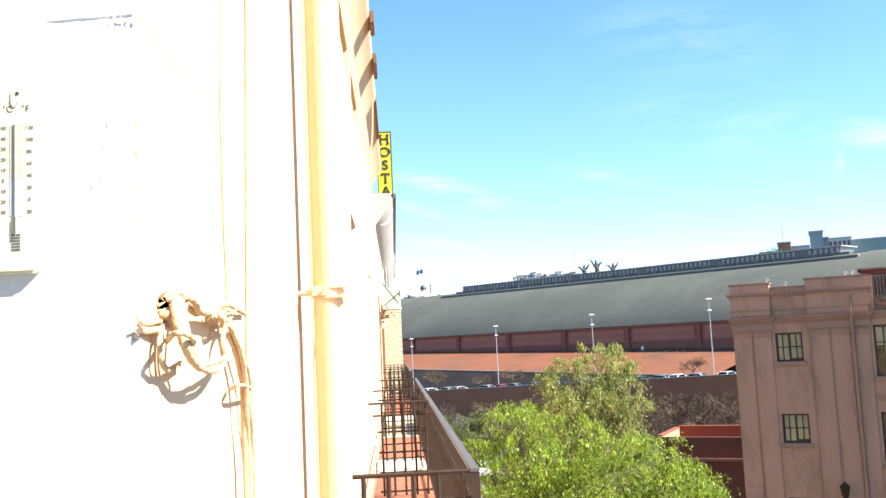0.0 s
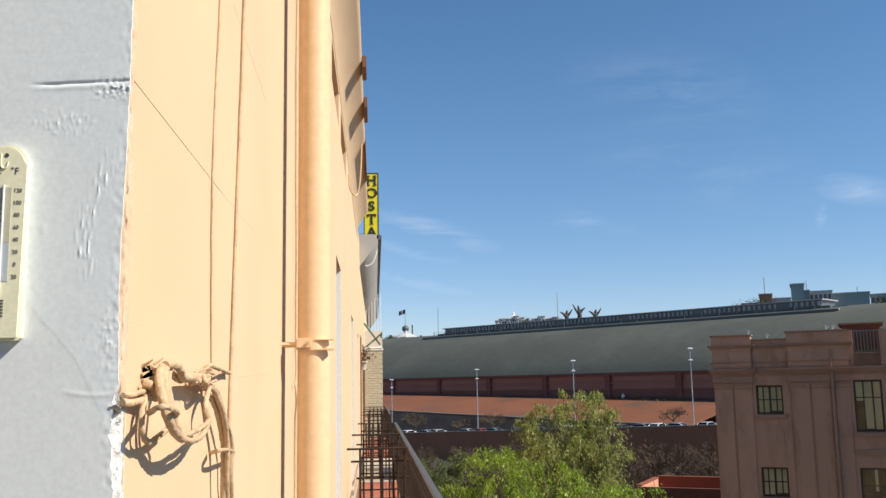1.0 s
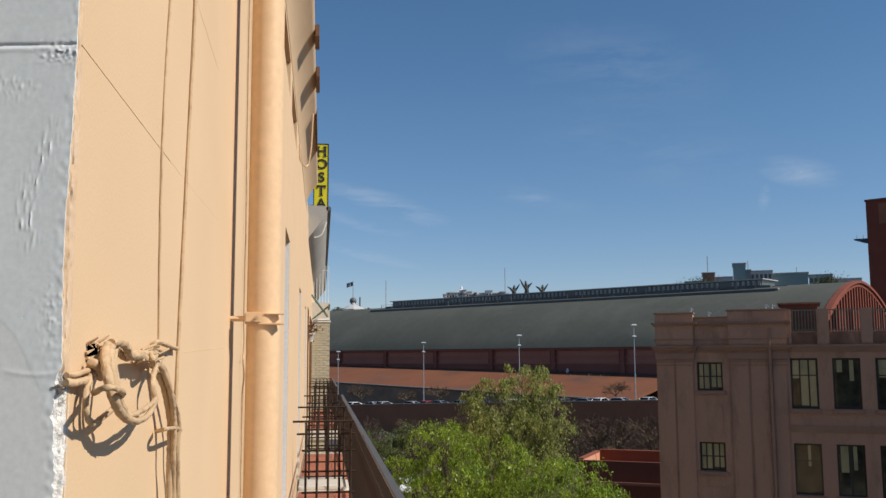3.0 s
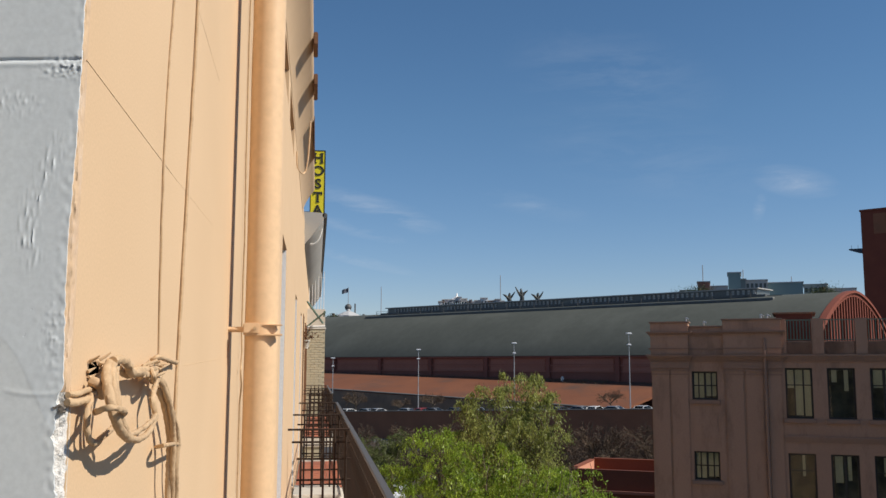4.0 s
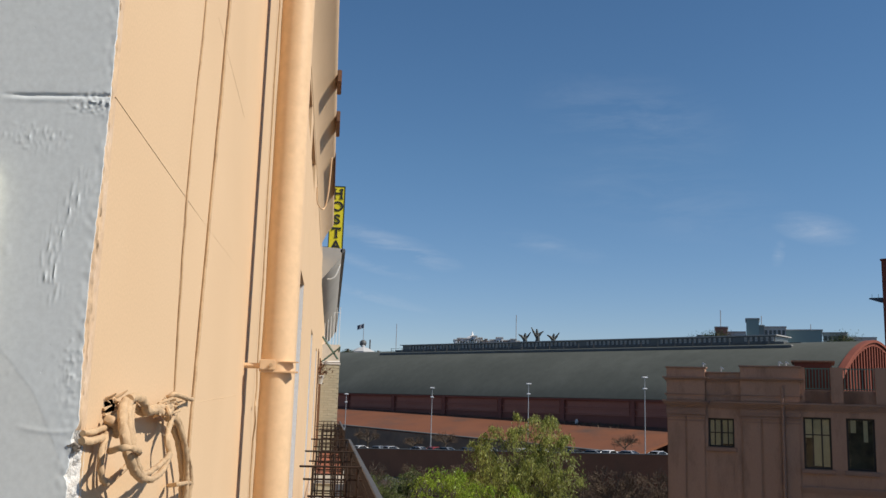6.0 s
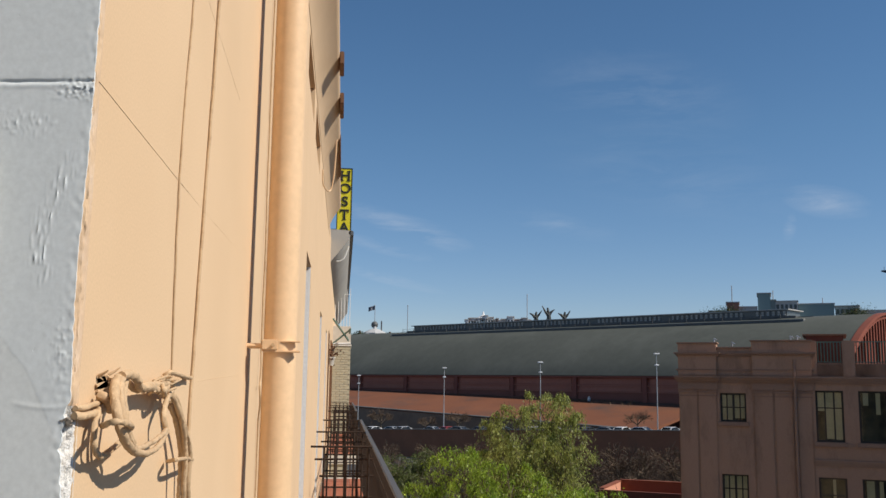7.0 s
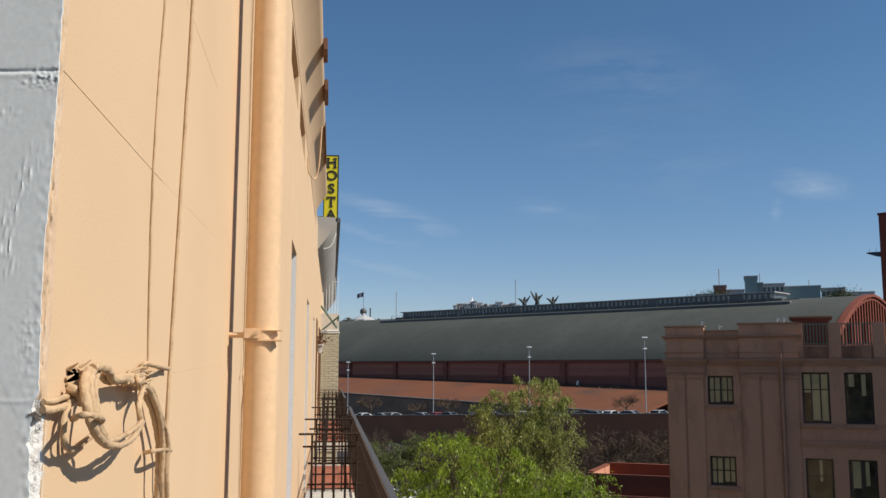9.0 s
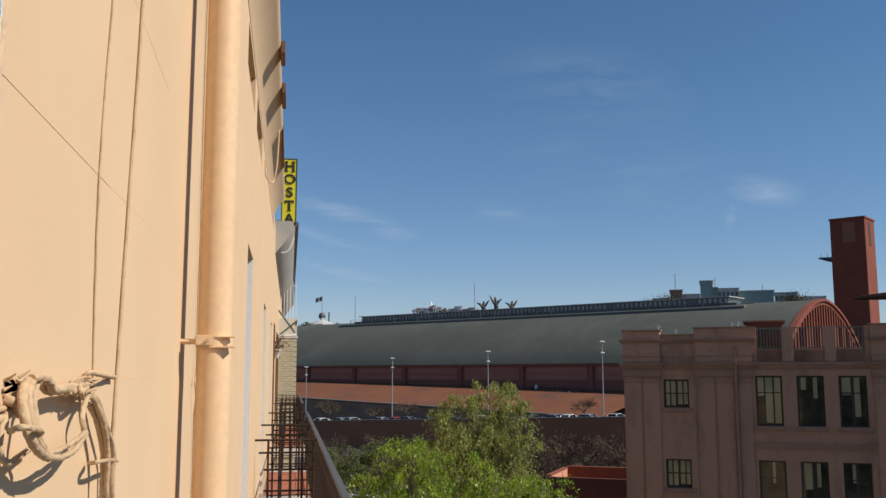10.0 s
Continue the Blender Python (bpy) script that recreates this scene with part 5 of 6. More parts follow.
bm = bmesh.new()
NV = 48
out_ring, in_ring = [], []
for k, s in enumerate(np.linspace(S0, S1, 60)):
    o, i_ = [], []
    for j in range(NV + 1):
        y, z = vault_at(j / NV)
        o.append(bm.verts.new((s, y, z)))
        i_.append(bm.verts.new((s, 24 + (y - 24) * 0.975, z - 0.5)))
    out_ring.append(o)
    in_ring.append(i_)
for k in range(len(out_ring) - 1):
    for j in range(NV):
        bm.faces.new((out_ring[k][j], out_ring[k][j + 1], out_ring[k + 1][j + 1], out_ring[k + 1][j]))
        bm.faces.new((in_ring[k][j], in_ring[k + 1][j], in_ring[k + 1][j + 1], in_ring[k][j + 1]))
for k in (0, len(out_ring) - 1):
    for j in range(NV):
        bm.faces.new((out_ring[k][j], in_ring[k][j], in_ring[k][j + 1], out_ring[k][j + 1]))
bm.transform(ST)
part("barrel_roof", bm, VAULT, stn, "dull grey green metal barrel roof", True)
# ridge lantern
L0, L1 = 6.0, 112.4
ln = part("ridge_lantern", boxes((L0, L1, 20.0, 28.0, 26.0, 26.75), (L0 + 2, L1 - 2, 20.4, 27.6, 26.75, 26.9), m=ST), SLATE, stn, "long grey ridge lantern")
part("lantern_glazing", boxes((L0 + 2, L1 - 2, 20.8, 27.2, 26.9, 28.0), m=ST), LANTERN_GLASS, ln)
part("lantern_roof", boxes((L0 + 1.5, L1 - 1.5, 20.2, 27.8, 28.0, 28.2), m=ST), MULLION, ln)
part("lantern_step", boxes((L1, L1 + 3.0, 21.0, 27, 25.9, 26.6), (L1 + 3.0, L1 + 6.0, 21.6, 26.4, 25.9, 26.5), m=ST), SLATE, ln)
for k, s in enumerate(np.arange(L0 + 2.5, L1 - 2, 1.1)):
    if k % 17 > 1:
        part("lantern_mullion", boxes((s, s + 0.5, 20.6, 20.78, 26.95, 27.8), m=ST), MULLION, ln)
part("lantern_kerb", boxes((L0 - 2, L1 + 3, 16.2, 16.9, 24.9, 25.7), m=ST), SLATE, ln)
part("kerb_flashing", boxes((L0 - 2, L1 + 3, 16.1, 17.0, 25.7, 25.8), m=ST), MULLION, ln)
part("walkway_rail", boxes((L0, L1, 18.4, 18.46, 27.1, 27.16), (L0, L1, 18.4, 18.46, 26.6, 26.66), m=ST), SLATE, ln)
for s in np.arange(L0, L1 + 0.1, 4.0):
    part("rail_post", boxes((s, s + 0.1, 18.4, 18.5, 25.6, 27.16), m=ST), SLATE, ln)
# side walls
part("side_wall", boxes((S0, S1, 0.25, 1.4, 0, EAVE - 0.3), (S0, S1, SPAN - 1.4, SPAN - 0.25, 0, EAVE - 0.3), m=ST), REDBRICK, stn)
part("wall_plinth", boxes((S0, S1, 0.08, 0.25, 9.0, 11.55), m=ST), PLINTHRED, stn, "dark red lower band")
part("eave_gutter", boxes((S0, S1, -0.5, 0.25, EAVE - 0.4, EAVE - 0.1), m=ST), PLINTHRED, stn)
part("string_course", boxes((S0, S1, -0.05, 0.25, 12.75, 13.0), (S0, S1, -0.05, 0.25, 11.56, 11.72), m=ST), REDPANEL, stn)
for s in list(np.arange(42.4 - 16.2 * 6, S1, 16.2)):
    part("buttress", boxes((s - 0.45, s + 0.45, -0.35, 0.25, 9.0, EAVE - 0.42), m=ST), PLINTHRED, stn)
    for k in range(1):
        part("wall_panel", boxes((s + 1.0, s + 15.2, 0.14, 0.25, 11.8, 12.7), (s + 1.0, s + 15.2, 0.14, 0.25, 13.1, 14.2), m=ST), REDPANEL, stn)
# lower side roof, falling gently along the hall
def lean_top(s):
    return min(11.2, 11.0 - 0.017 * (s - 22))


def lean_edge(s):
    return min(8.2, 7.7 - 0.028 * (s - 34.7))


bm = bmesh.new()
rows = []
for s in np.linspace(S0, 104.0, 30):
    zt, zb = lean_top(s), lean_edge(s)
    rows.append([bm.verts.new((s, y, z)) for y, z in ((0.2, zt), (-20, zb), (-20, zb - 0.4), (0.2, zt - 0.5))])
for a, b in zip(rows, rows[1:]):
    for i in range(4):
        bm.faces.new((a[i], b[i], b[(i + 1) % 4], a[(i + 1) % 4]))
bm.faces.new(rows[0])
bm.faces.new(rows[-1])
bm.transform(ST)
part("side_roof", bm, ORANGE_ROOF, stn, "orange tiled lean-to roof")
part("roof_vent", tubes(([ST @ Vector((78.8, -1.0, 9.6)), ST @ Vector((78.8, -1.0, 10.45))], 0.3), ([ST @ Vector((78.8, -1.0, 10.45)), ST @ Vector((78.8, -1.0, 10.7))], 0.17)), WHITE, stn, "small white roof vent")
wg = random.Random(83)
bm = bmesh.new()
for k in range(420):
    s_, y_ = wg.uniform(68.2, 89.8), -0.5 - abs(wg.gauss(0, 1.3))
    z_ = lean_top(s_) - 0.05 + (y_ - 0.2) * 0.185
    tube(bm, [(s_, y_, z_), (s_ + wg.uniform(-0.4, 0.4), y_ + wg.uniform(-0.2, 0.2), z_ + wg.uniform(0.15, 0.6))], 0.06, 3, 0.02)
bm.transform(ST)
tagged(part("roof_weeds", bm, TWIG), "dry brown weeds along the top of the lean-to roof", "weeds", kind="stuff")
part("side_roof_edge", tubes(([ST @ Vector((s, -20.1, lean_edge(s) - 0.1)) for s in (S0, 17.0, 60.0, 104.0)], 0.16), seg=6), COPING, stn, "pale roof edge")
bm = boxes((S0, 16.9, -19.97, -19.5, 0.0, 7.6), (16.9, 104, -19.97, -19.5, 0.0, 5.2))
for v in bm.verts:
    if v.co.z > 1 and v.co.x > 16.8:
        v.co.z = lean_edge(v.co.x) - 0.42
bm.transform(ST)
part("lower_wall", bm, LOWWALL, stn, "dull brown lower wall")
# arched end
def arch_ring(k_out, k_in, s0, s1):
    """One brick arch ring that follows the vault's outline between two scales."""
    b = bmesh.new()
    ring = []
    for j in range(NV + 1):
        y, z = vault_at(j / NV)
        ring.append([b.verts.new((s_, 24 + (y - 24) * k, EAVE + (z - EAVE) * k + 0.1)) for s_ in (s0, s1) for k in (k_out, k_in)])
    for p_, q_ in zip(ring, ring[1:]):
        for c0, c1 in ((2, 3), (0, 2), (3, 1), (1, 0)):
            b.faces.new((p_[c0], q_[c0], q_[c1], p_[c1]))
    b.transform(ST)
    return b


arch = part("end_arch", arch_ring(1.004, 0.965, S1 + 0.02, S1 + 1.2), REDTOWER, stn, "red brick arch at the hall end")
part("inner_arch", arch_ring(0.935, 0.91, S1 + 0.3, S1 + 0.9), REDTOWER, arch)
for k in range(60):
    f = (k + 0.5) / 60
    y, z = vault_at(f)
    c = Vector((S1 + 0.9, 24 + (y - 24) * 0.95, EAVE + (z - EAVE) * 0.95 + 0.1))
    part("arch_block", boxes((c.x - 0.4, c.x, c.y - 0.28, c.y + 0.28, c.z - 0.32, c.z + 0.32), m=ST), REDTOWER, arch)
bm = bmesh.new()
base = [bm.verts.new((S1 + 0.3, 24 + (vault_at(j / NV)[0] - 24) * 0.92, EAVE + (vault_at(j / NV)[1] - EAVE) * 0.92 - 0.3)) for j in range(NV + 1)]
bm.faces.new(base)
bm.transform(ST)
part("end_glazing", bm, PANE, arch)
for y in np.arange(3, 46, 1.5):
    top = vault_at(0.5 + max(-21.6, min(21.6, y - 24)) / 43.2)[1]
    top = EAVE + (top - EAVE) * 0.94
    part("end_mullion", boxes((S1 + 0.35, S1 + 0.85, y - 0.22, y + 0.22, 5, top), m=ST), REDTOWER, arch)
part("end_wall", boxes((S1 - 1, S1 + 1.2, 0.3, 47.7, 0, EAVE - 0.5), m=ST), REDBRICK, stn)

# clock tower
TW = Matrix(((AX.x, -AN.x, 0, 133.5), (AX.y, -AN.y, 0, 210.9), (0, 0, 1, -11.87), (0, 0, 0, 1))) @ Matrix.Diagonal((1.92, 1.92, 1.92, 1))
ct = thing("red_tower", (136, 211, 0), "tall red brick tower with recessed dark openings", "tower")
part("shaft", boxes((0, 4.3, 0, 4.4, 6.1, 32.7), bevel=0.04, m=TW), REDTOWER, ct)
part("top_slab", boxes((-0.1, 4.4, -0.1, 4.5, 32.7, 32.95), m=TW), REDTOWER, ct)
part("dark_opening", boxes((1.55, 3.1, -0.03, 0.05, 29.7, 32.3), m=TW), RETAIN, ct, "dark recessed opening")
# uncut slot: a near-black panel on the face imitates its shade
part("side_slot", boxes((4.27, 4.33, 1.6, 2.5, 29.2, 32.3), m=TW), DARK, ct, "dark panel as the shade in a slot")
bm = bmesh.new()
prism(bm, [(0.0, 27.35), (0.0, 28.05), (-1.9, 28.1), (-2.0, 27.95), (-0.9, 27.55)], 0.9, 1.7)
bm.transform(TW)
part("beacon_arm", bm, BEACON, ct, "dark blue tapered platform")
part("beacon_rail", tubes(*[([TW @ Vector((x, 1.3, 28.05)), TW @ Vector((x, 1.3, 28.6))], 0.05) for x in (-1.7, -0.9, -0.2)]), GALV, ct)

ml = thing("mast_light", (45 * math.sin(radians(36.6)), 45 * math.cos(radians(36.6)), 0), "dark mast light with a long tapered arm", "street lamp")
mx_, my_ = 45 * math.sin(radians(36.6)), 45 * math.cos(radians(36.6))
part("mast", tubes(([(mx_, my_, 0), (mx_, my_, 16.2)], 0.11)), IRON, ml)
bm = bmesh.new()
tube(bm, [(mx_, my_, 16.25), (mx_ - 0.9, my_ + 0.65, 16.28), (mx_ - 1.7, my_ + 1.25, 16.24), (mx_ - 2.05, my_ + 1.5, 16.2)], 0.24, 8, 0.05)
part("lamp_arm", bm, IRON, ml, smooth=True)

# ---------------------------------------------------------------- terrace, retaining wall, lamps
TB = Matrix(((AX.x, -AN.x, 0, 33.5), (AX.y, -AN.y, 0, 156.0), (0, 0, 1, 0), (0, 0, 0, 1)))


def terrace_z(s):
    return max(2.2, min(8.5, 4.55 + s * 0.039))


cols = np.arange(-120, 121, 10)
bm = bmesh.new()
rows = []
for s in cols:
    rows.append([bm.verts.new((s, y, terrace_z(s) if k else 0.0)) for k, y in enumerate((-8.6, -8.6, 62))])
for a, b in zip(rows, rows[1:]):
    bm.faces.new((a[1], b[1], b[2], a[2]))
    bm.faces.new((a[0], b[0], b[1], a[1]))
bm.transform(TB)
structure("terrace_road", bm, ASPHALT, "raised asphalt road above the retaining wall", "road")
bm = bmesh.new()
rows = []
for s in cols:
    rows.append([bm.verts.new((s, y, z)) for y, z in ((-9.2, 0.0), (-8.65, 0.0), (-8.65, terrace_z(s) + 1.0), (-9.2, terrace_z(s) + 1.0))])
for a, b in zip(rows, rows[1:]):
    for i in range(4):
        bm.faces.new((a[i], b[i], b[(i + 1) % 4], a[(i + 1) % 4]))
bm.transform(TB)
structure("retaining_wall", bm, RETAIN, "dark red brick retaining wall", "wall")
bm = bmesh.new()
rows = []
for s in cols:
    rows.append([bm.verts.new((s, y, terrace_z(s) + z)) for y, z in ((-9.3, 1.002), (-8.55, 1.002), (-8.55, 1.13), (-9.3, 1.13))])
for a, b in zip(rows, rows[1:]):
    for i in range(4):
        bm.faces.new((a[i], b[i], b[(i + 1) % 4], a[(i + 1) % 4]))
bm.transform(TB)
structure("wall_coping", bm, COPING, "pale stone coping on the retaining wall", "coping")


def street_lamp(s, h):
    z = terrace_z(s)
    p = TB @ Vector((s, 0, z))
    t = thing("street_lamp", tuple(p), "tall pale steel street lamp with white heads", "street lamp", "terrace lamps")
    b = bmesh.new()
    tube(b, [p, p + Vector((0, 0, h * 0.5)), p + Vector((0, 0, h))], 0.10, 8, 0.05)
    part("pole", b, GALV, t, smooth=True)
    for zz, w in ((h, 0.85), (h * 0.86, 0.6)):
        b = bmesh.new()
        box(b, p.x - w / 2, p.x + w / 2, p.y - 0.3, p.y + 0.3, p.z + zz - 0.08, p.z + zz + 0.14)
        bmesh.ops.bevel(b, geom=b.edges[:], offset=0.06, segments=2, affect="EDGES")
        part("lamp_head", b, LAMPHEAD, t, smooth=True)


for s, h in ((-46.0, 11.5), (-22.3, 12.05), (0.0, 12.1), (22.3, 12.4)):
    street_lamp(s, h)


def car(material, label):
    t = thing("car", (0, 0, 0), label, "car", "parked cars")
    b = bmesh.new()
    prof = [(-2.1, 0.3), (-2.15, 0.75), (-1.95, 0.9), (-1.25, 0.95), (-0.6, 1.42), (0.9, 1.45), (1.75, 1.0), (2.1, 0.92), (2.15, 0.4), (2.0, 0.28)]
    prism(b, [(x, z) for x, z in prof], -0.86, 0.86, "y")
    for v in b.verts:
        if v.co.z > 1.2:
            v.co.y *= 0.8
    bmesh.ops.bevel(b, geom=b.edges[:], offset=0.06, segments=2, affect="EDGES", clamp_overlap=True)
    part("body", b, material, t, smooth=True)
    for sy in (-1, 1):
        b = bmesh.new()
        vs_ = [b.verts.new(q) for q in ((-1.1, sy * 0.868, 0.98), (-0.55, sy * 0.742, 1.37), (0.85, sy * 0.742, 1.39), (1.5, sy * 0.868, 1.0))]
        b.faces.new(vs_)
        bmesh.ops.solidify(b, geom=b.faces[:], thickness=0.02)
        part("side_window", b, CARGLASS, t)
    for x0, z0, x1, z1 in ((-1.27, 0.98, -0.66, 1.40), (1.72, 1.04, 0.96, 1.43)):
        b = bmesh.new()
        vs_ = [b.verts.new(q) for q in ((x0, -0.7, z0), (x0, 0.7, z0), (x1, 0.6, z1), (x1, -0.6, z1))]
        b.faces.new(vs_)
        bmesh.ops.solidify(b, geom=b.faces[:], thickness=0.03)
        part("windscreen", b, CARGLASS, t)
    for x in (-1.35, 1.35):
        for sy in (-1, 1):
            wh = part("wheel", tubes(([(x, sy * 0.7, 0.32), (x, sy * 0.89, 0.32)], 0.32), seg=16), TYRE, t)
            part("rim", tubes(([(x, sy * 0.88, 0.32), (x, sy * 0.9, 0.32)], 0.2), seg=10), GALV, wh)
    return t


proto = [car(CARS[0], "white parked car beside the road"), car(CARS[1], "silver parked car beside the road"),
         car(CARS[2], "dark parked car beside the road"), car(CARS[3], "dark red parked car beside the road")]
used = [False] * 4


def put_car(k, m):
    if not used[k]:
        proto[k].matrix_basis = m
        used[k] = True
    else:
        copy_thing(proto[k], m)


YAW = math.degrees(math.atan2(AX.y, AX.x))
for i, s in enumerate((-52, -46, -43.2, -36, -31, -28.2, -20.5, -17, -14.2, -9, -4.5, 2, 7, 12.5, 16, 19, 22.2, 27)):
    p = TB @ Vector((s, -5.2 + (i % 3) * 0.15, terrace_z(s)))
    put_car((0, 1, 2, 0, 0, 1, 0, 3, 1, 2, 0, 1, 0, 2, 1, 0, 0, 1)[i], Matrix.Translation(p) @ pose(0, 0, 0, 0, -1.5, YAW + 90 + (i % 4) * 2) if i % 2 else Matrix.Translation(p) @ pose(0, 0, 0, 0, 0, YAW))
for i, (x, y, r) in enumerate(((5.4, 97, 100), (8.2, 96, 96), (7.2, 90.5, 104), (5.5, 88, 95))):
    put_car((0, 1, 0, 2)[i], pose(x, y, 0.0, 0, 0, r))

# ---------------------------------------------------------------- skyline behind the station


def at_bearing(az, el, d):
    a = radians(az)
    return Vector((d * math.sin(a), d * math.cos(a), 12.9 + d * math.tan(radians(el))))


def far_block(az0, az1, el, d, material, label, floors=2, cols_=8, name="far_building"):
    a, b = at_bearing(az0, el, d), at_bearing(az1, el, d)
    w = (b - a)
    w.z = 0
    ln_ = w.length
    yaw = math.degrees(math.atan2(w.y, w.x))
    m = Matrix.Translation((a.x, a.y, 0)) @ pose(0, 0, 0, 0, 0, yaw)
    t = thing(name, (a.x, a.y, 0), label, "building")
    part("wall", boxes((0, ln_, 0, 14, 0, a.z - 0.3), m=m), material, t)
    part("roof", boxes((-0.3, ln_ + 0.3, -0.3, 14.3, a.z - 0.3, a.z), m=m), FARWALL, t, "pale roof edge")
    for f in range(floors):
        for c in range(cols_):
            x = ln_ * (c + 0.5) / cols_
            ww = ln_ / cols_ * 0.32
            z = a.z - 1.3 - f * 3.2
            part("window", boxes((x - ww, x + ww, -0.05, 0.05, z - 1.6, z), m=m), CARGLASS, t)
    return t


far_block(24.97, 25.68, 5.5, 330, TEAL, "teal glass tower block above the station roof", 0, 3)
far_block(25.68, 25.95, 5.1, 333, FARDARK, "grey stair tower beside the glass block", 0, 1)
far_block(25.95, 27.15, 5.02, 335, FARWALL, "pale grey flat roofed block on the skyline", 1, 5)
far_block(27.15, 29.1, 4.84, 340, TEAL, "long teal glazed block on the skyline", 0, 8)
far_block(29.15, 30.4, 4.68, 345, FARWALL, "pale block on the skyline", 2, 5)
far_block(30.4, 31.9, 4.40, 350, FARWALL, "pale low block on the skyline", 2, 6)
far_block(23.22, 23.9, 5.0, 325, REDPANEL, "small reddish rooftop hut on the skyline", 0, 2)
far_block(23.9, 24.9, 4.72, 326, FARWALL, "pale low rooftop on the skyline", 0, 4)
far_block(22.2, 23.1, 4.5, 330, FARDARK, "dark rooftop on the skyline", 1, 3)
g7 = random.Random(71)
a0, k = 7.5, 0
while a0 < 11.4:
    a1 = a0 + g7.uniform(0.12, 0.42)
    e = 3.88 + 0.045 * (a0 - 7.5) + g7.uniform(-0.08, 0.16) + (0.16 if 8.2 < a0 < 8.9 else 0.0)
    far_block(a0, a1 - 0.015, e, 360 + (k % 3) * 2, (FARWHITE, FARBROWN, FARWHITE, FARWALL)[k % 4], ("small white rooftop pavilion on the skyline", "small brown rooftop hut on the skyline")[k % 4 == 1], 1, 2, "rooftop_pavilion")
    a0, k = a1, k + 1
rd = thing("rooftop_dome", tuple(at_bearing(8.62, 3.9, 366)), "small white canopy dome with a finial on the skyline", "dome")
b = bmesh.new()
lathe(b, [(3.6, -1.0), (3.2, -0.3), (1.4, 0.5), (0.5, 1.1), (0.15, 2.4)], at_bearing(8.62, 4.06, 366), 10)
part("canopy", b, FARWHITE, rd, smooth=True)
far_block(1.1, 2.3, 3.0, 380, FARWALL, "pale domed building on the skyline", 1, 4)
far_block(11.35, 14.2, 3.6, 350, FARWALL, "pale plinth roof under far sculptures", 1, 8)
far_block(3.4, 4.6, 3.0, 378, FARWALL, "pale roof on the skyline", 1, 4)
for az, e0, e1, d in ((23.88, 4.9, 6.04, 324), (11.48, 3.6, 5.6, 360), (3.98, 3.0, 4.85, 380), (26.2, 5.0, 5.7, 334), (28.9, 4.5, 5.2, 344)):
    a, b = at_bearing(az, e0 - 1.5, d), at_bearing(az, e1, d)
    a.y += 5
    b.y += 5
    tagged(part("roof_mast", tubes(([a, b], 0.16), seg=6), GALV), "thin metal mast on a far roof", "mast", "far masts")
gl = thing("roof_globe", tuple(at_bearing(1.9, 2.9, 387)), "dark globe on a pedestal with a flag above", "roof ornament")
b = bmesh.new()
c = at_bearing(1.9, 3.52, 387)
bmesh.ops.create_icosphere(b, subdivisions=2, radius=1.5)
b.transform(Matrix.Translation(c))
part("globe", b, SLATE, gl, smooth=True)
part("flag_pole", tubes(([c - Vector((0, 0, 3.5)), at_bearing(1.9, 4.75, 387)], 0.14), seg=6), GALV, gl)
b = bmesh.new()
top = at_bearing(1.9, 4.72, 387)
for i in range(9):
    f = i / 8
    for k in range(2):
        b.verts.new((top.x - 2.7 * f, top.y + 0.4 * math.sin(f * 7), top.z - 1.8 * k - 0.9 * f))
b.verts.ensure_lookup_table()
for i in range(8):
    b.faces.new((b.verts[2 * i], b.verts[2 * i + 1], b.verts[2 * i + 3], b.verts[2 * i + 2]))
bmesh.ops.solidify(b, geom=b.faces[:], thickness=0.06)
part("flag", b, FLAG, gl, "dark flag")

pd = thing("pavilion_roof", tuple(at_bearing(1.92, 2.9, 384)), "pale low pyramid roof with a thin spire", "roof")
c = at_bearing(1.92, 3.28, 384)
b = bmesh.new()
lathe(b, [(5.2, -2.6), (5.2, -1.9), (2.2, -0.4), (0.8, 0.0), (0.5, 0.9)], c, 8)
part("roof", b, FARWALL, pd)
part("spire", tubes(([c + Vector((2.7, 0, -2)), c + Vector((2.7, 0, 3.2))], 0.3), seg=6), SLATE, pd)
# winged sculptures, plain dark forms
for az, el, h, flip in ((11.85, 3.9, 5.2, 1), (12.63, 3.92, 6.8, -1), (13.6, 3.9, 5.2, 1)):
    c = at_bearing(az, el, 355) - Vector((0, 0, 1.6))
    b = bmesh.new()
    tube(b, [c + Vector((0, 0, -4)), c + Vector((0, 0, 0.6)), c + Vector((0.2, 0, h * 0.45)), c + Vector((0.1 * flip, 0, h * 0.75)), c + Vector((0.3 * flip, 0, h * 0.95))], 1.3, 8, 0.3)
    for sgn in (-1, 1):
        tube(b, [c + Vector((0, 0, h * 0.5)), c + Vector((1.2 * sgn, 0, h * 0.72)), c + Vector((2.4 * sgn, 0.2, h * (0.95 + 0.1 * sgn * flip)))], 0.75, 6, 0.15)
    tube(b, [c + Vector((-1.8, 0, 0.3)), c + Vector((0, 0, 1.3)), c + Vector((1.8, 0, 0.7))], 0.8, 6, 0.5)
    tagged(part("roof_sculpture", b, BRONZE), "dark bronze winged sculpture on a far roof", "sculpture", "roof sculptures")


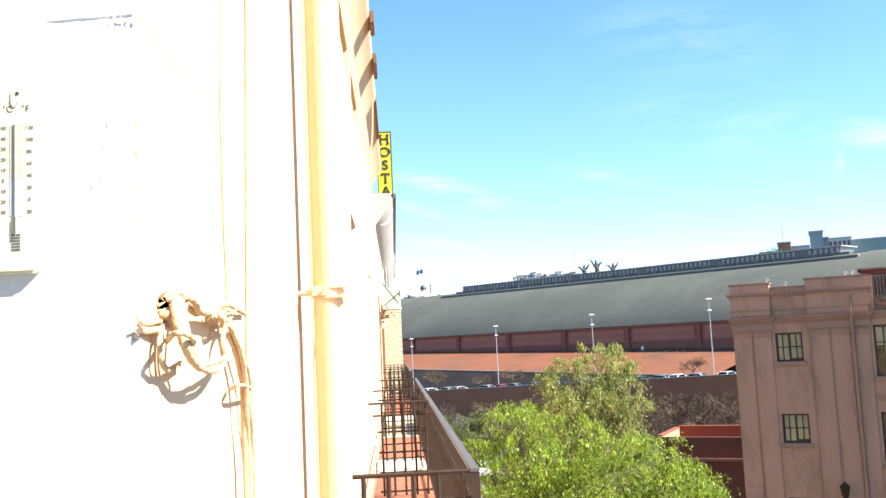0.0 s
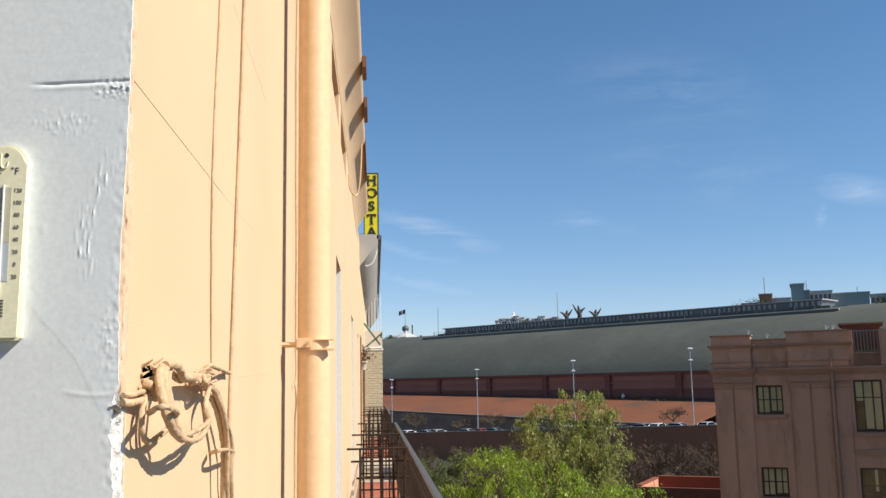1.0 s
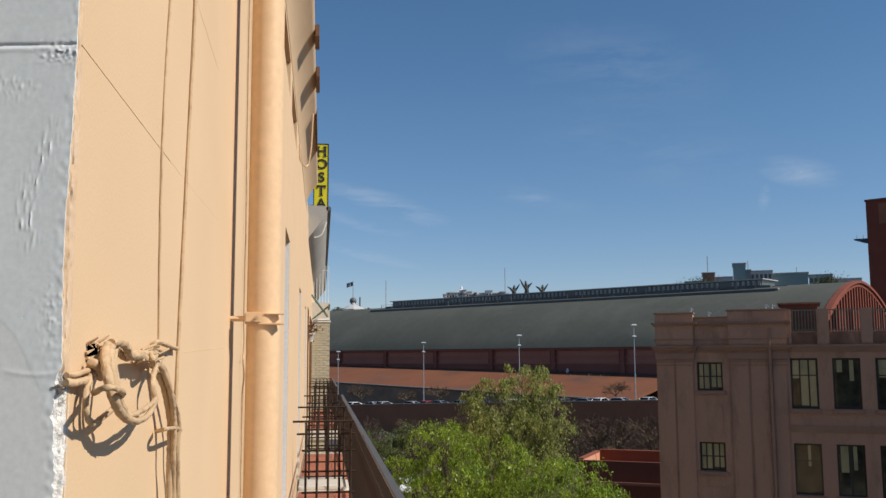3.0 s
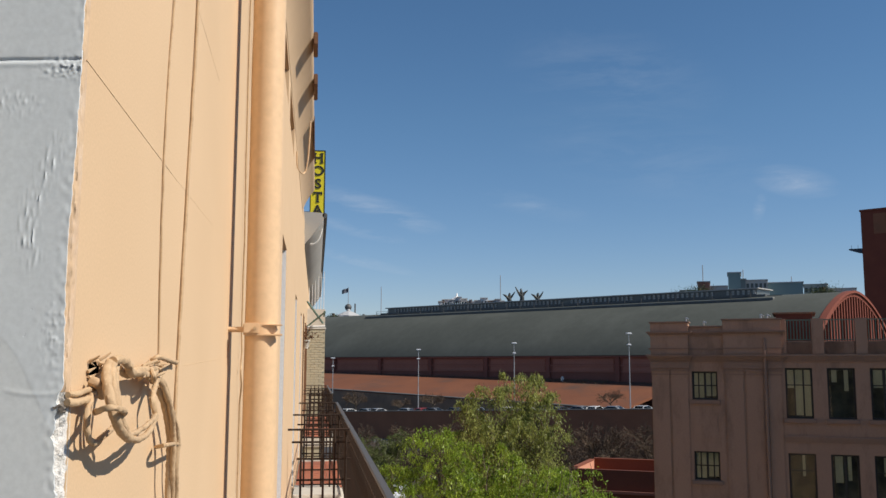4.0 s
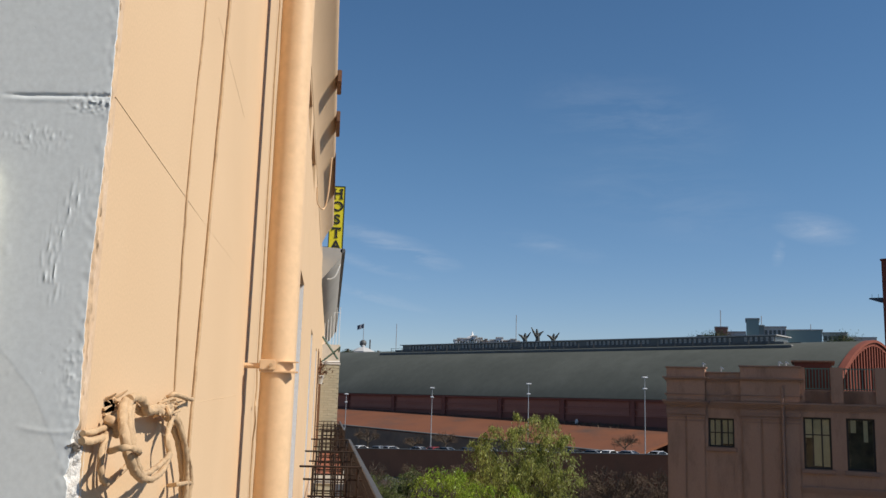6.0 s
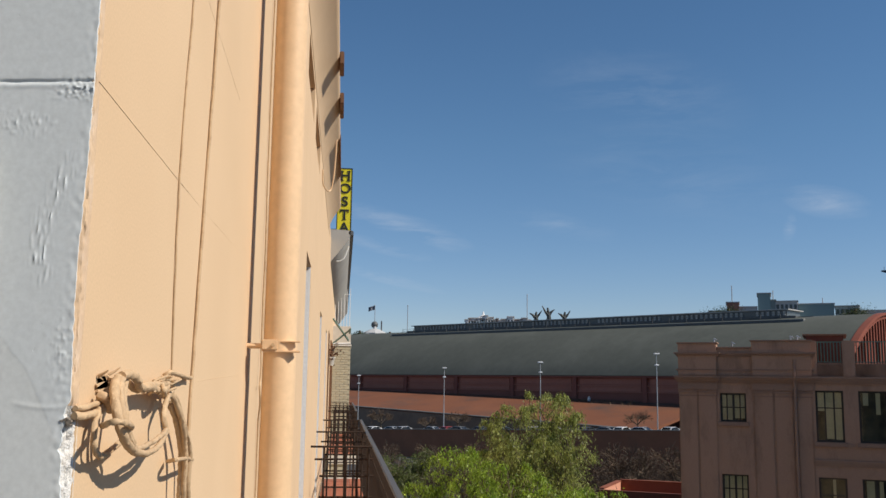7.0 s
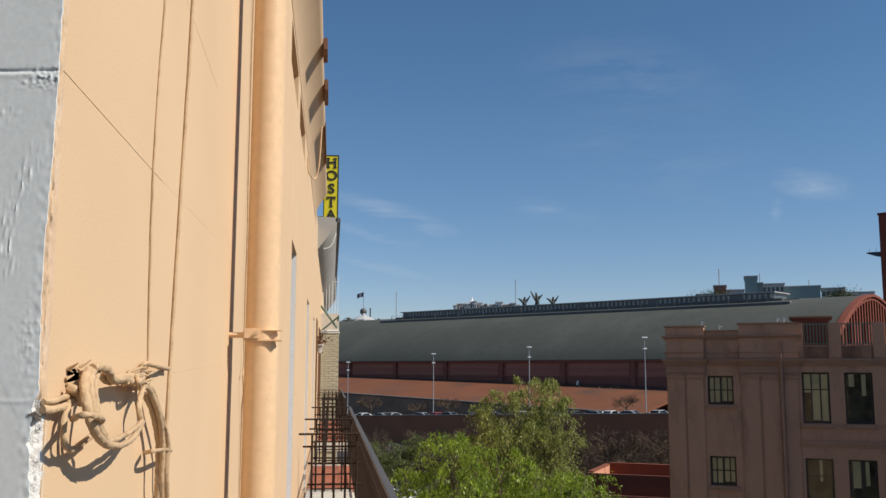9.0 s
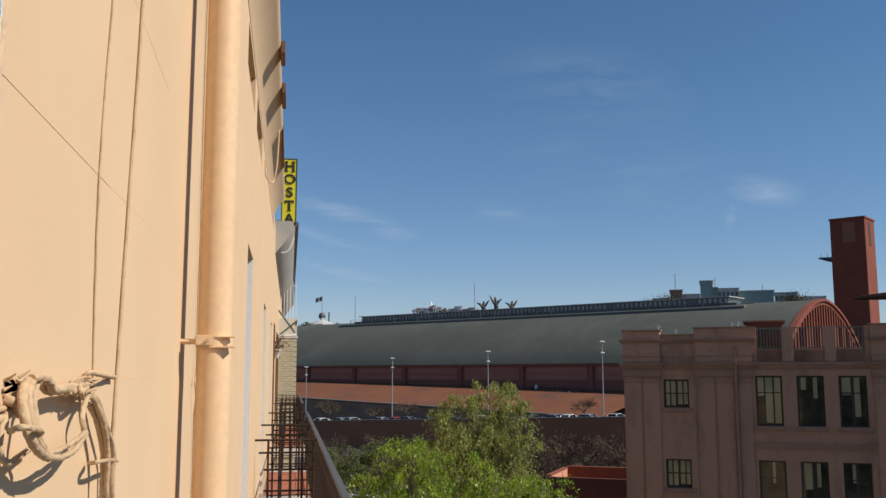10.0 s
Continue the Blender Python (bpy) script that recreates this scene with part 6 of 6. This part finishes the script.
# ---------------------------------------------------------------- trees
def tree(at, height, spread, leaf_count, leaf_size, material, label, seed, droop=0.7, crown_low=0.35, limbs=9, name="tree", top_width=0.6, squash=1.0):
    g = random.Random(seed)
    gn = np.random.default_rng(seed)
    at = Vector(at)
    t = thing(name, tuple(at), label, "tree")
    bm_ = bmesh.new()
    top = at + Vector((g.uniform(-0.3, 0.3), g.uniform(-0.3, 0.3), height * 0.62))
    tube(bm_, spline([at, at + Vector((0.1, 0.05, height * 0.3)), top], 4), height * 0.022, 8, height * 0.010)
    ends = []
    for i in range(limbs):
        a = 2 * math.pi * (i + g.random() * 0.6) / limbs
        f = crown_low + (0.62 - crown_low) * (i / limbs)
        p0 = at + (top - at) * (f / 0.62)
        reach = spread * g.uniform(0.5, 0.95) * (1.0 - 0.35 * i / limbs)
        p2 = p0 + Vector((math.cos(a) * reach, math.sin(a) * reach * squash, height * g.uniform(0.12, 0.34)))
        p1 = p0 + (p2 - p0) * 0.5 + Vector((0, 0, height * 0.07))
        path = spline([p0, p1, p2], 4)
        tube(bm_, path, height * 0.008, 6, height * 0.003)
        for k in range(7):
            q0 = path[min(len(path) - 1, 2 + k)]
            q2 = q0 + Vector((g.uniform(-1, 1), g.uniform(-1, 1), g.uniform(-0.15, 0.9))).normalized() * spread * g.uniform(0.22, 0.5)
            q1 = q0 + (q2 - q0) * 0.5 + Vector((0, 0, 0.25))
            tw = spline([q0, q1, q2], 3)
            tube(bm_, tw, height * 0.003, 4, height * 0.001)
            ends += [tw[2], tw[3], tw[4], tw[-1]]
    for k in range(18):
        q2 = top + Vector((g.uniform(-1, 1) * top_width * spread, g.uniform(-1, 1) * top_width * spread, height * g.uniform(0.12, 0.36)))
        tw = spline([top, top + (q2 - top) * 0.5 + Vector((0.1, 0, 0.2)), q2], 3)
        tube(bm_, tw, height * 0.005, 5, height * 0.001)
        ends += [tw[2], tw[3], tw[4], tw[-1], tw[-1]]
    part("trunk", bm_, BARK, t)
    e = np.array([tuple(v) for v in ends])
    # hanging sprays of leaves from the twig ends
    sprays = max(1, leaf_count // 22)
    idx = gn.integers(0, len(e), sprays)
    start = e[idx] + gn.normal(size=(sprays, 3)) * spread * 0.055
    dirv = gn.normal(size=(sprays, 3))
    dirv[:, 2] = dirv[:, 2] * 0.5 + 0.2
    dirv /= np.linalg.norm(dirv, axis=1)[:, None]
    ln_ = gn.uniform(0.35, 1.1, sprays)[:, None] * height * 0.085
    f = gn.uniform(0, 1, (sprays, 22, 1))
    pts = start[:, None, :] + dirv[:, None, :] * ln_[:, None, :] * f
    pts[:, :, 2] -= (f[:, :, 0] ** 2) * ln_ * droop * 1.5
    pts += gn.normal(size=pts.shape) * leaf_size * 0.5
    leaf_mesh("crown", pts.reshape(-1, 3), leaf_size, material, t, seed + 1, droop)
    return t


def bare_tree(at, height, spread, seed, label="leafless brown tree with fine twigs"):
    g = random.Random(seed)
    at = Vector(at)
    t = thing("bare_tree", tuple(at), label, "tree", "leafless trees")
    bm_ = bmesh.new()
    bm2 = bmesh.new()
    top = at + Vector((0, 0, height * 0.35))
    tube(bm_, [at, top], height * 0.022, 7, height * 0.015)

    def grow(p, d, ln_, depth):
        q = p + d * ln_
        mid = p + d * ln_ * 0.5 + Vector((g.uniform(-1, 1), g.uniform(-1, 1), g.uniform(-0.4, 1))) * ln_ * 0.08
        r = height * (0.011, 0.006, 0.0034, 0.0022, 0.0016)[depth]
        tube(bm_ if depth < 2 else bm2, [p, mid, q], r, 5 if depth < 2 else 3, r * 0.6)
        if depth < 4:
            for k in range((5, 4, 4, 4)[depth]):
                nd = (d + Vector((g.gauss(0, 0.55), g.gauss(0, 0.55), g.gauss(0.1, 0.4)))).normalized()
                grow(p + (q - p) * g.uniform(0.45, 1.0), nd, ln_ * g.uniform(0.5, 0.75), depth + 1)

    for i in range(7):
        a = 2 * math.pi * (i + g.random()) / 7
        grow(top - Vector((0, 0, g.uniform(0, 0.1) * height)), Vector((math.cos(a) * spread / height * 1.5, math.sin(a) * spread / height * 1.5, 1)).normalized(), height * 0.28, 0)
    part("trunk", bm_, BARK, t)
    part("twig_crown", bm2, TWIG, t)
    return t


def street_bin(x, y, turn):
    """A wheeled waste bin: tapered body with a rim, sloping lid, axle and two wheels."""
    m = pose(x, y, 0.0, 0, 0, turn)
    t = thing("waste_bin", (x, y, 0.0), "dark plastic wheeled waste bin with yellow-green lid on the road edge", "waste bin")
    b = bmesh.new()
    levels = ((0.05, 0.2, 0.19), (0.1, 0.22, 0.21), (1.05, 0.27, 0.29), (1.05, 0.31, 0.33), (1.12, 0.31, 0.33))
    rings = [[b.verts.new(m @ Vector((sx * hx, sy * hy, z))) for sx, sy in ((-1, -1), (1, -1), (1, 1), (-1, 1))] for z, hx, hy in levels]
    for lo, hi in zip(rings, rings[1:]):
        for k in range(4):
            b.faces.new((lo[k], lo[(k + 1) % 4], hi[(k + 1) % 4], hi[k]))
    b.faces.new(rings[0][::-1])
    b.faces.new(rings[-1])
    part("bin_body", b, BIN_DARK, t)
    b = bmesh.new()
    lid = [[b.verts.new(m @ Vector((sx * hx, sy * hy, z + (0.05 if sy > 0 else 0.0)))) for sx, sy in ((-1, -1), (1, -1), (1, 1), (-1, 1))]
           for z, hx, hy in ((1.124, 0.33, 0.36), (1.19, 0.33, 0.36), (1.3, 0.26, 0.27))]
    for lo, hi in zip(lid, lid[1:]):
        for k in range(4):
            b.faces.new((lo[k], lo[(k + 1) % 4], hi[(k + 1) % 4], hi[k]))
    b.faces.new(lid[0][::-1])
    b.faces.new(lid[-1])
    part("lid", b, BIN_LID, t, "yellow-green plastic lid")
    for sx in (-1, 1):
        part("wheel", tubes(([m @ Vector((sx * 0.235, 0.2, 0.1)), m @ Vector((sx * 0.285, 0.2, 0.1))], 0.1)), BIN_DARK, t)
    return t


BIN_DARK = paint("bin_plastic", (0.02, 0.028, 0.022), (0.035, 0.045, 0.035), 0.5, 3, 40, 0.05)
BIN_LID = paint("bin_lid_plastic", (0.5, 0.62, 0.05), (0.6, 0.7, 0.09), 0.45, 3, 40, 0.05)
street_bin(6.68, 100.0, 4.0)


def bearing_ground(az, d, z=0.0):
    a = radians(az)
    return (d * math.sin(a), d * math.cos(a), z)


def lobed_tree(az, d, lobes, leaf_count, leaf_size, material, label, seed, droop=0.8, bark=BARK):
    """A tree whose crown is made of loose lobes: bearing, top height, radius, and half height of each."""
    g = random.Random(seed)
    gn = np.random.default_rng(seed)
    at = Vector(bearing_ground(az, d))
    t = thing("tree", tuple(at), label, "tree", "street trees")
    bm_ = bmesh.new()
    top_z = max(l[1] for l in lobes)
    fork = at + Vector((0, 0, top_z * 0.42))
    tube(bm_, spline([at, at + Vector((0.12, 0.1, top_z * 0.2)), fork], 4), top_z * 0.02, 8, top_z * 0.013)
    area = sum(l[2] * l[3] for l in lobes)
    starts, sizes = [], []
    for laz, ltop, lr_, lh in lobes:
        a = radians(laz)
        depth = d + g.uniform(-0.8, 0.8)
        c = Vector((depth * math.sin(a), depth * math.cos(a), ltop - lh))
        path = spline([fork, fork.lerp(c, 0.5) + Vector((0, 0, 0.35)), c], 4)
        tube(bm_, path, top_z * 0.009, 6, top_z * 0.004)
        n_cl = max(7, int(95 * lr_ * lh / area * 2.2))
        for k in range(n_cl):
            v = Vector((g.gauss(0, 1), g.gauss(0, 1), g.gauss(0, 1))).normalized() * (g.random() ** 0.4 * g.uniform(0.7, 1.35))
            p = c + Vector((v.x * lr_, v.y * lr_, v.z * lh))
            b0 = path[g.randrange(len(path) // 2, len(path))]
            tube(bm_, [b0, b0.lerp(p, 0.55) + Vector((0, 0, 0.12)), p], top_z * 0.0022, 4, top_z * 0.0007)
            starts.append(tuple(p))
            sizes.append(g.uniform(0.06, 0.16) * (0.6 + 0.35 * lr_))
        # upright young shoots standing out of the lobe
        for k in range(int(4 + 4 * lr_)):
            a_ = g.uniform(0, 2 * math.pi)
            q0 = c + Vector((math.cos(a_) * lr_ * g.uniform(0.1, 0.85), math.sin(a_) * lr_ * g.uniform(0.1, 0.85), lh * g.uniform(0.4, 0.75)))
            q1 = q0 + Vector((g.uniform(-0.25, 0.25), g.uniform(-0.25, 0.25), g.uniform(0.35, 0.85)))
            tube(bm_, [q0, q0.lerp(q1, 0.5) + Vector((0.04, 0, 0)), q1], top_z * 0.0014, 4, top_z * 0.0005)
            starts.append(tuple(q0.lerp(q1, 0.75)))
            sizes.append(0.055)
    part("trunk", bm_, bark, t)
    e, sz = np.array(starts), np.array(sizes)
    sprays = leaf_count // 14
    idx = gn.integers(0, len(e), sprays)
    start = e[idx] + gn.normal(size=(sprays, 3)) * sz[idx][:, None] * (1, 1, 0.7)
    dirv = gn.normal(size=(sprays, 3))
    dirv[:, 2] = dirv[:, 2] * 0.4 + 0.35
    dirv /= np.linalg.norm(dirv, axis=1)[:, None]
    ln_ = gn.uniform(0.3, 1.15, sprays)[:, None] * np.where(sz[idx] < 0.06, 0.4, 1.0)[:, None]
    f = gn.uniform(0, 1, (sprays, 14, 1)) ** 0.8
    pts = start[:, None, :] + dirv[:, None, :] * ln_[:, None, :] * f
    pts[:, :, 2] -= (f[:, :, 0] ** 2) * ln_ * droop * 1.3
    pts += gn.normal(size=pts.shape) * leaf_size * 0.35
    leaf_mesh("crown", pts.reshape(-1, 3), leaf_size, material, t, seed + 1, droop)
    return t


lobed_tree(9.2, 25.5, ((7.3, 10.9, 1.0, 0.9), (10.2, 10.5, 1.2, 1.0), (13.0, 10.0, 1.1, 1.0), (5.4, 10.1, 0.9, 0.9), (8.6, 10.0, 1.6, 1.3), (12.0, 9.7, 1.7, 1.4), (6.6, 9.0, 1.5, 1.3), (10.0, 8.6, 2.0, 1.5)),
           62000, 0.10, LEAF_FRESH, "fresh lime green street tree with feathery drooping leaves", 11)
lobed_tree(16.4, 25.0, ((15.4, 9.9, 1.0, 0.9), (17.2, 9.35, 0.9, 0.8), (18.6, 8.75, 0.6, 0.6), (16.2, 8.7, 1.4, 1.1), (17.9, 8.0, 1.0, 0.9), (14.4, 8.4, 1.3, 1.2)),
           38000, 0.10, LEAF_FRESH, "smaller lime green street tree with feathery leaves", 17)
lobed_tree(11.9, 38.0, ((12.5, 12.25, 1.2, 1.0), (10.4, 11.8, 1.2, 1.0), (13.6, 11.6, 0.9, 0.9), (9.1, 11.2, 0.8, 0.8), (11.8, 10.9, 1.8, 1.4), (13.4, 10.4, 1.4, 1.2), (10.0, 10.2, 1.6, 1.3), (12.0, 9.0, 2.2, 1.4)),
           50000, 0.125, LEAF_MID, "tall pale green weeping street tree", 23, 1.1)
tree(bearing_ground(5.2, 42.0), 7.4, 2.3, 22000, 0.11, LEAF_MID, "low pale green street tree", 31, 0.8, 0.3, 8)
tree(bearing_ground(2.8, 70.0), 7.8, 2.6, 11000, 0.2, LEAF_OLIVE, "dark green bushy tree by the road", 37, 0.4, 0.2, 8)
tree(bearing_ground(4.6, 84.0), 7.0, 2.8, 10000, 0.22, LEAF_OLIVE, "dark olive bushy tree by the road", 41, 0.4, 0.2, 8)
for az, d, h, sp, sd in ((17.4, 96, 8.3, 4.4, 51), (14.6, 104, 7.6, 4.0, 52), (20.5, 100, 8.0, 4.2, 53), (8.4, 112, 7.0, 4.2, 54), (5.8, 116, 6.6, 4.0, 55), (2.6, 120, 6.4, 4.0, 56), (11.6, 112, 7.2, 4.2, 57)):
    bare_tree(bearing_ground(az, d), h, sp, sd)
for s, y_, h, sp, sd in ((-44.0, 4.6, 6.2, 5.4, 61), (-33.0, 6.6, 4.4, 5.6, 62), (-23.5, 5.4, 5.4, 5.6, 65), (14.0, 8.0, 5.0, 4.8, 63)):
    p = TB @ Vector((s, y_, terrace_z(s)))
    bare_tree(tuple(p), h, sp, sd)
bm = bmesh.new()
hg = random.Random(77)
for k in range(2600):
    az_ = hg.uniform(1.0, 21.5)
    d_ = hg.uniform(112, 124)
    p = Vector(bearing_ground(az_, d_, 0.3))
    h_ = hg.uniform(1.0, 3.4)
    q = p + Vector((hg.uniform(-0.9, 0.9), hg.uniform(-0.9, 0.9), h_))
    tube(bm, [p, p.lerp(q, 0.5) + Vector((hg.uniform(-0.3, 0.3), 0, 0)), q], 0.035, 3, 0.012)
    for m_ in range(3):
        b0 = p.lerp(q, hg.uniform(0.3, 0.9))
        tube(bm, [b0, b0 + Vector((hg.uniform(-0.7, 0.7), hg.uniform(-0.7, 0.7), hg.uniform(0.2, 0.8)))], 0.02, 3, 0.008)
tagged(part("leafless_hedge", bm, TWIG), "brown leafless scrub below the retaining wall", "hedge", kind="stuff")
g9 = np.random.default_rng(9)
for k, (az, el, d, w) in enumerate(((22.4, 4.35, 322, 3.0), (23.3, 4.6, 322, 3.0), (30.2, 4.5, 343, 3.2), (1.0, 3.15, 360, 1.6), (2.85, 3.1, 360, 1.5))):
    c = at_bearing(az, el, d)
    t = thing("far_tree", (c.x, c.y, 0), "dark tree crown on the skyline", "tree", "skyline trees")
    part("trunk", tubes(([(c.x, c.y, 0), (c.x, c.y, c.z)], 0.5), seg=6), BARK, t)
    leaf_mesh("crown", g9.normal(size=(2600, 3)) * (w * 0.8, w * 0.8, w * 0.42) + (c.x, c.y, c.z - 2.2), 0.6, LEAF_DARK, t, 70 + k, 0.1)

# bricks of the end wall
part_me = None
row = 0
z = 10.4
while z < BW[5] - 0.07:
    x = BW[0] + (0 if row % 2 else -0.12)
    while x < BW[1] - 0.02:
        xa, xb = max(x, BW[0]), min(x + 0.235, BW[1])
        if xb - xa > 0.05:
            if part_me is None:
                ob = part("brick", boxes((-0.5, 0.5, -0.02, 0.02, -0.032, 0.032)), BRICK, pw)
                part_me = ob.data
            else:
                ob = link("brick", part_me, pw)
            ob.matrix_basis = pose((xa + xb) / 2, BW[2] + rnd.uniform(-0.003, 0.003), z + 0.033) @ Matrix.Diagonal((xb - xa, 1, 1, 1))
        x += 0.247
    z += 0.076
    row += 1
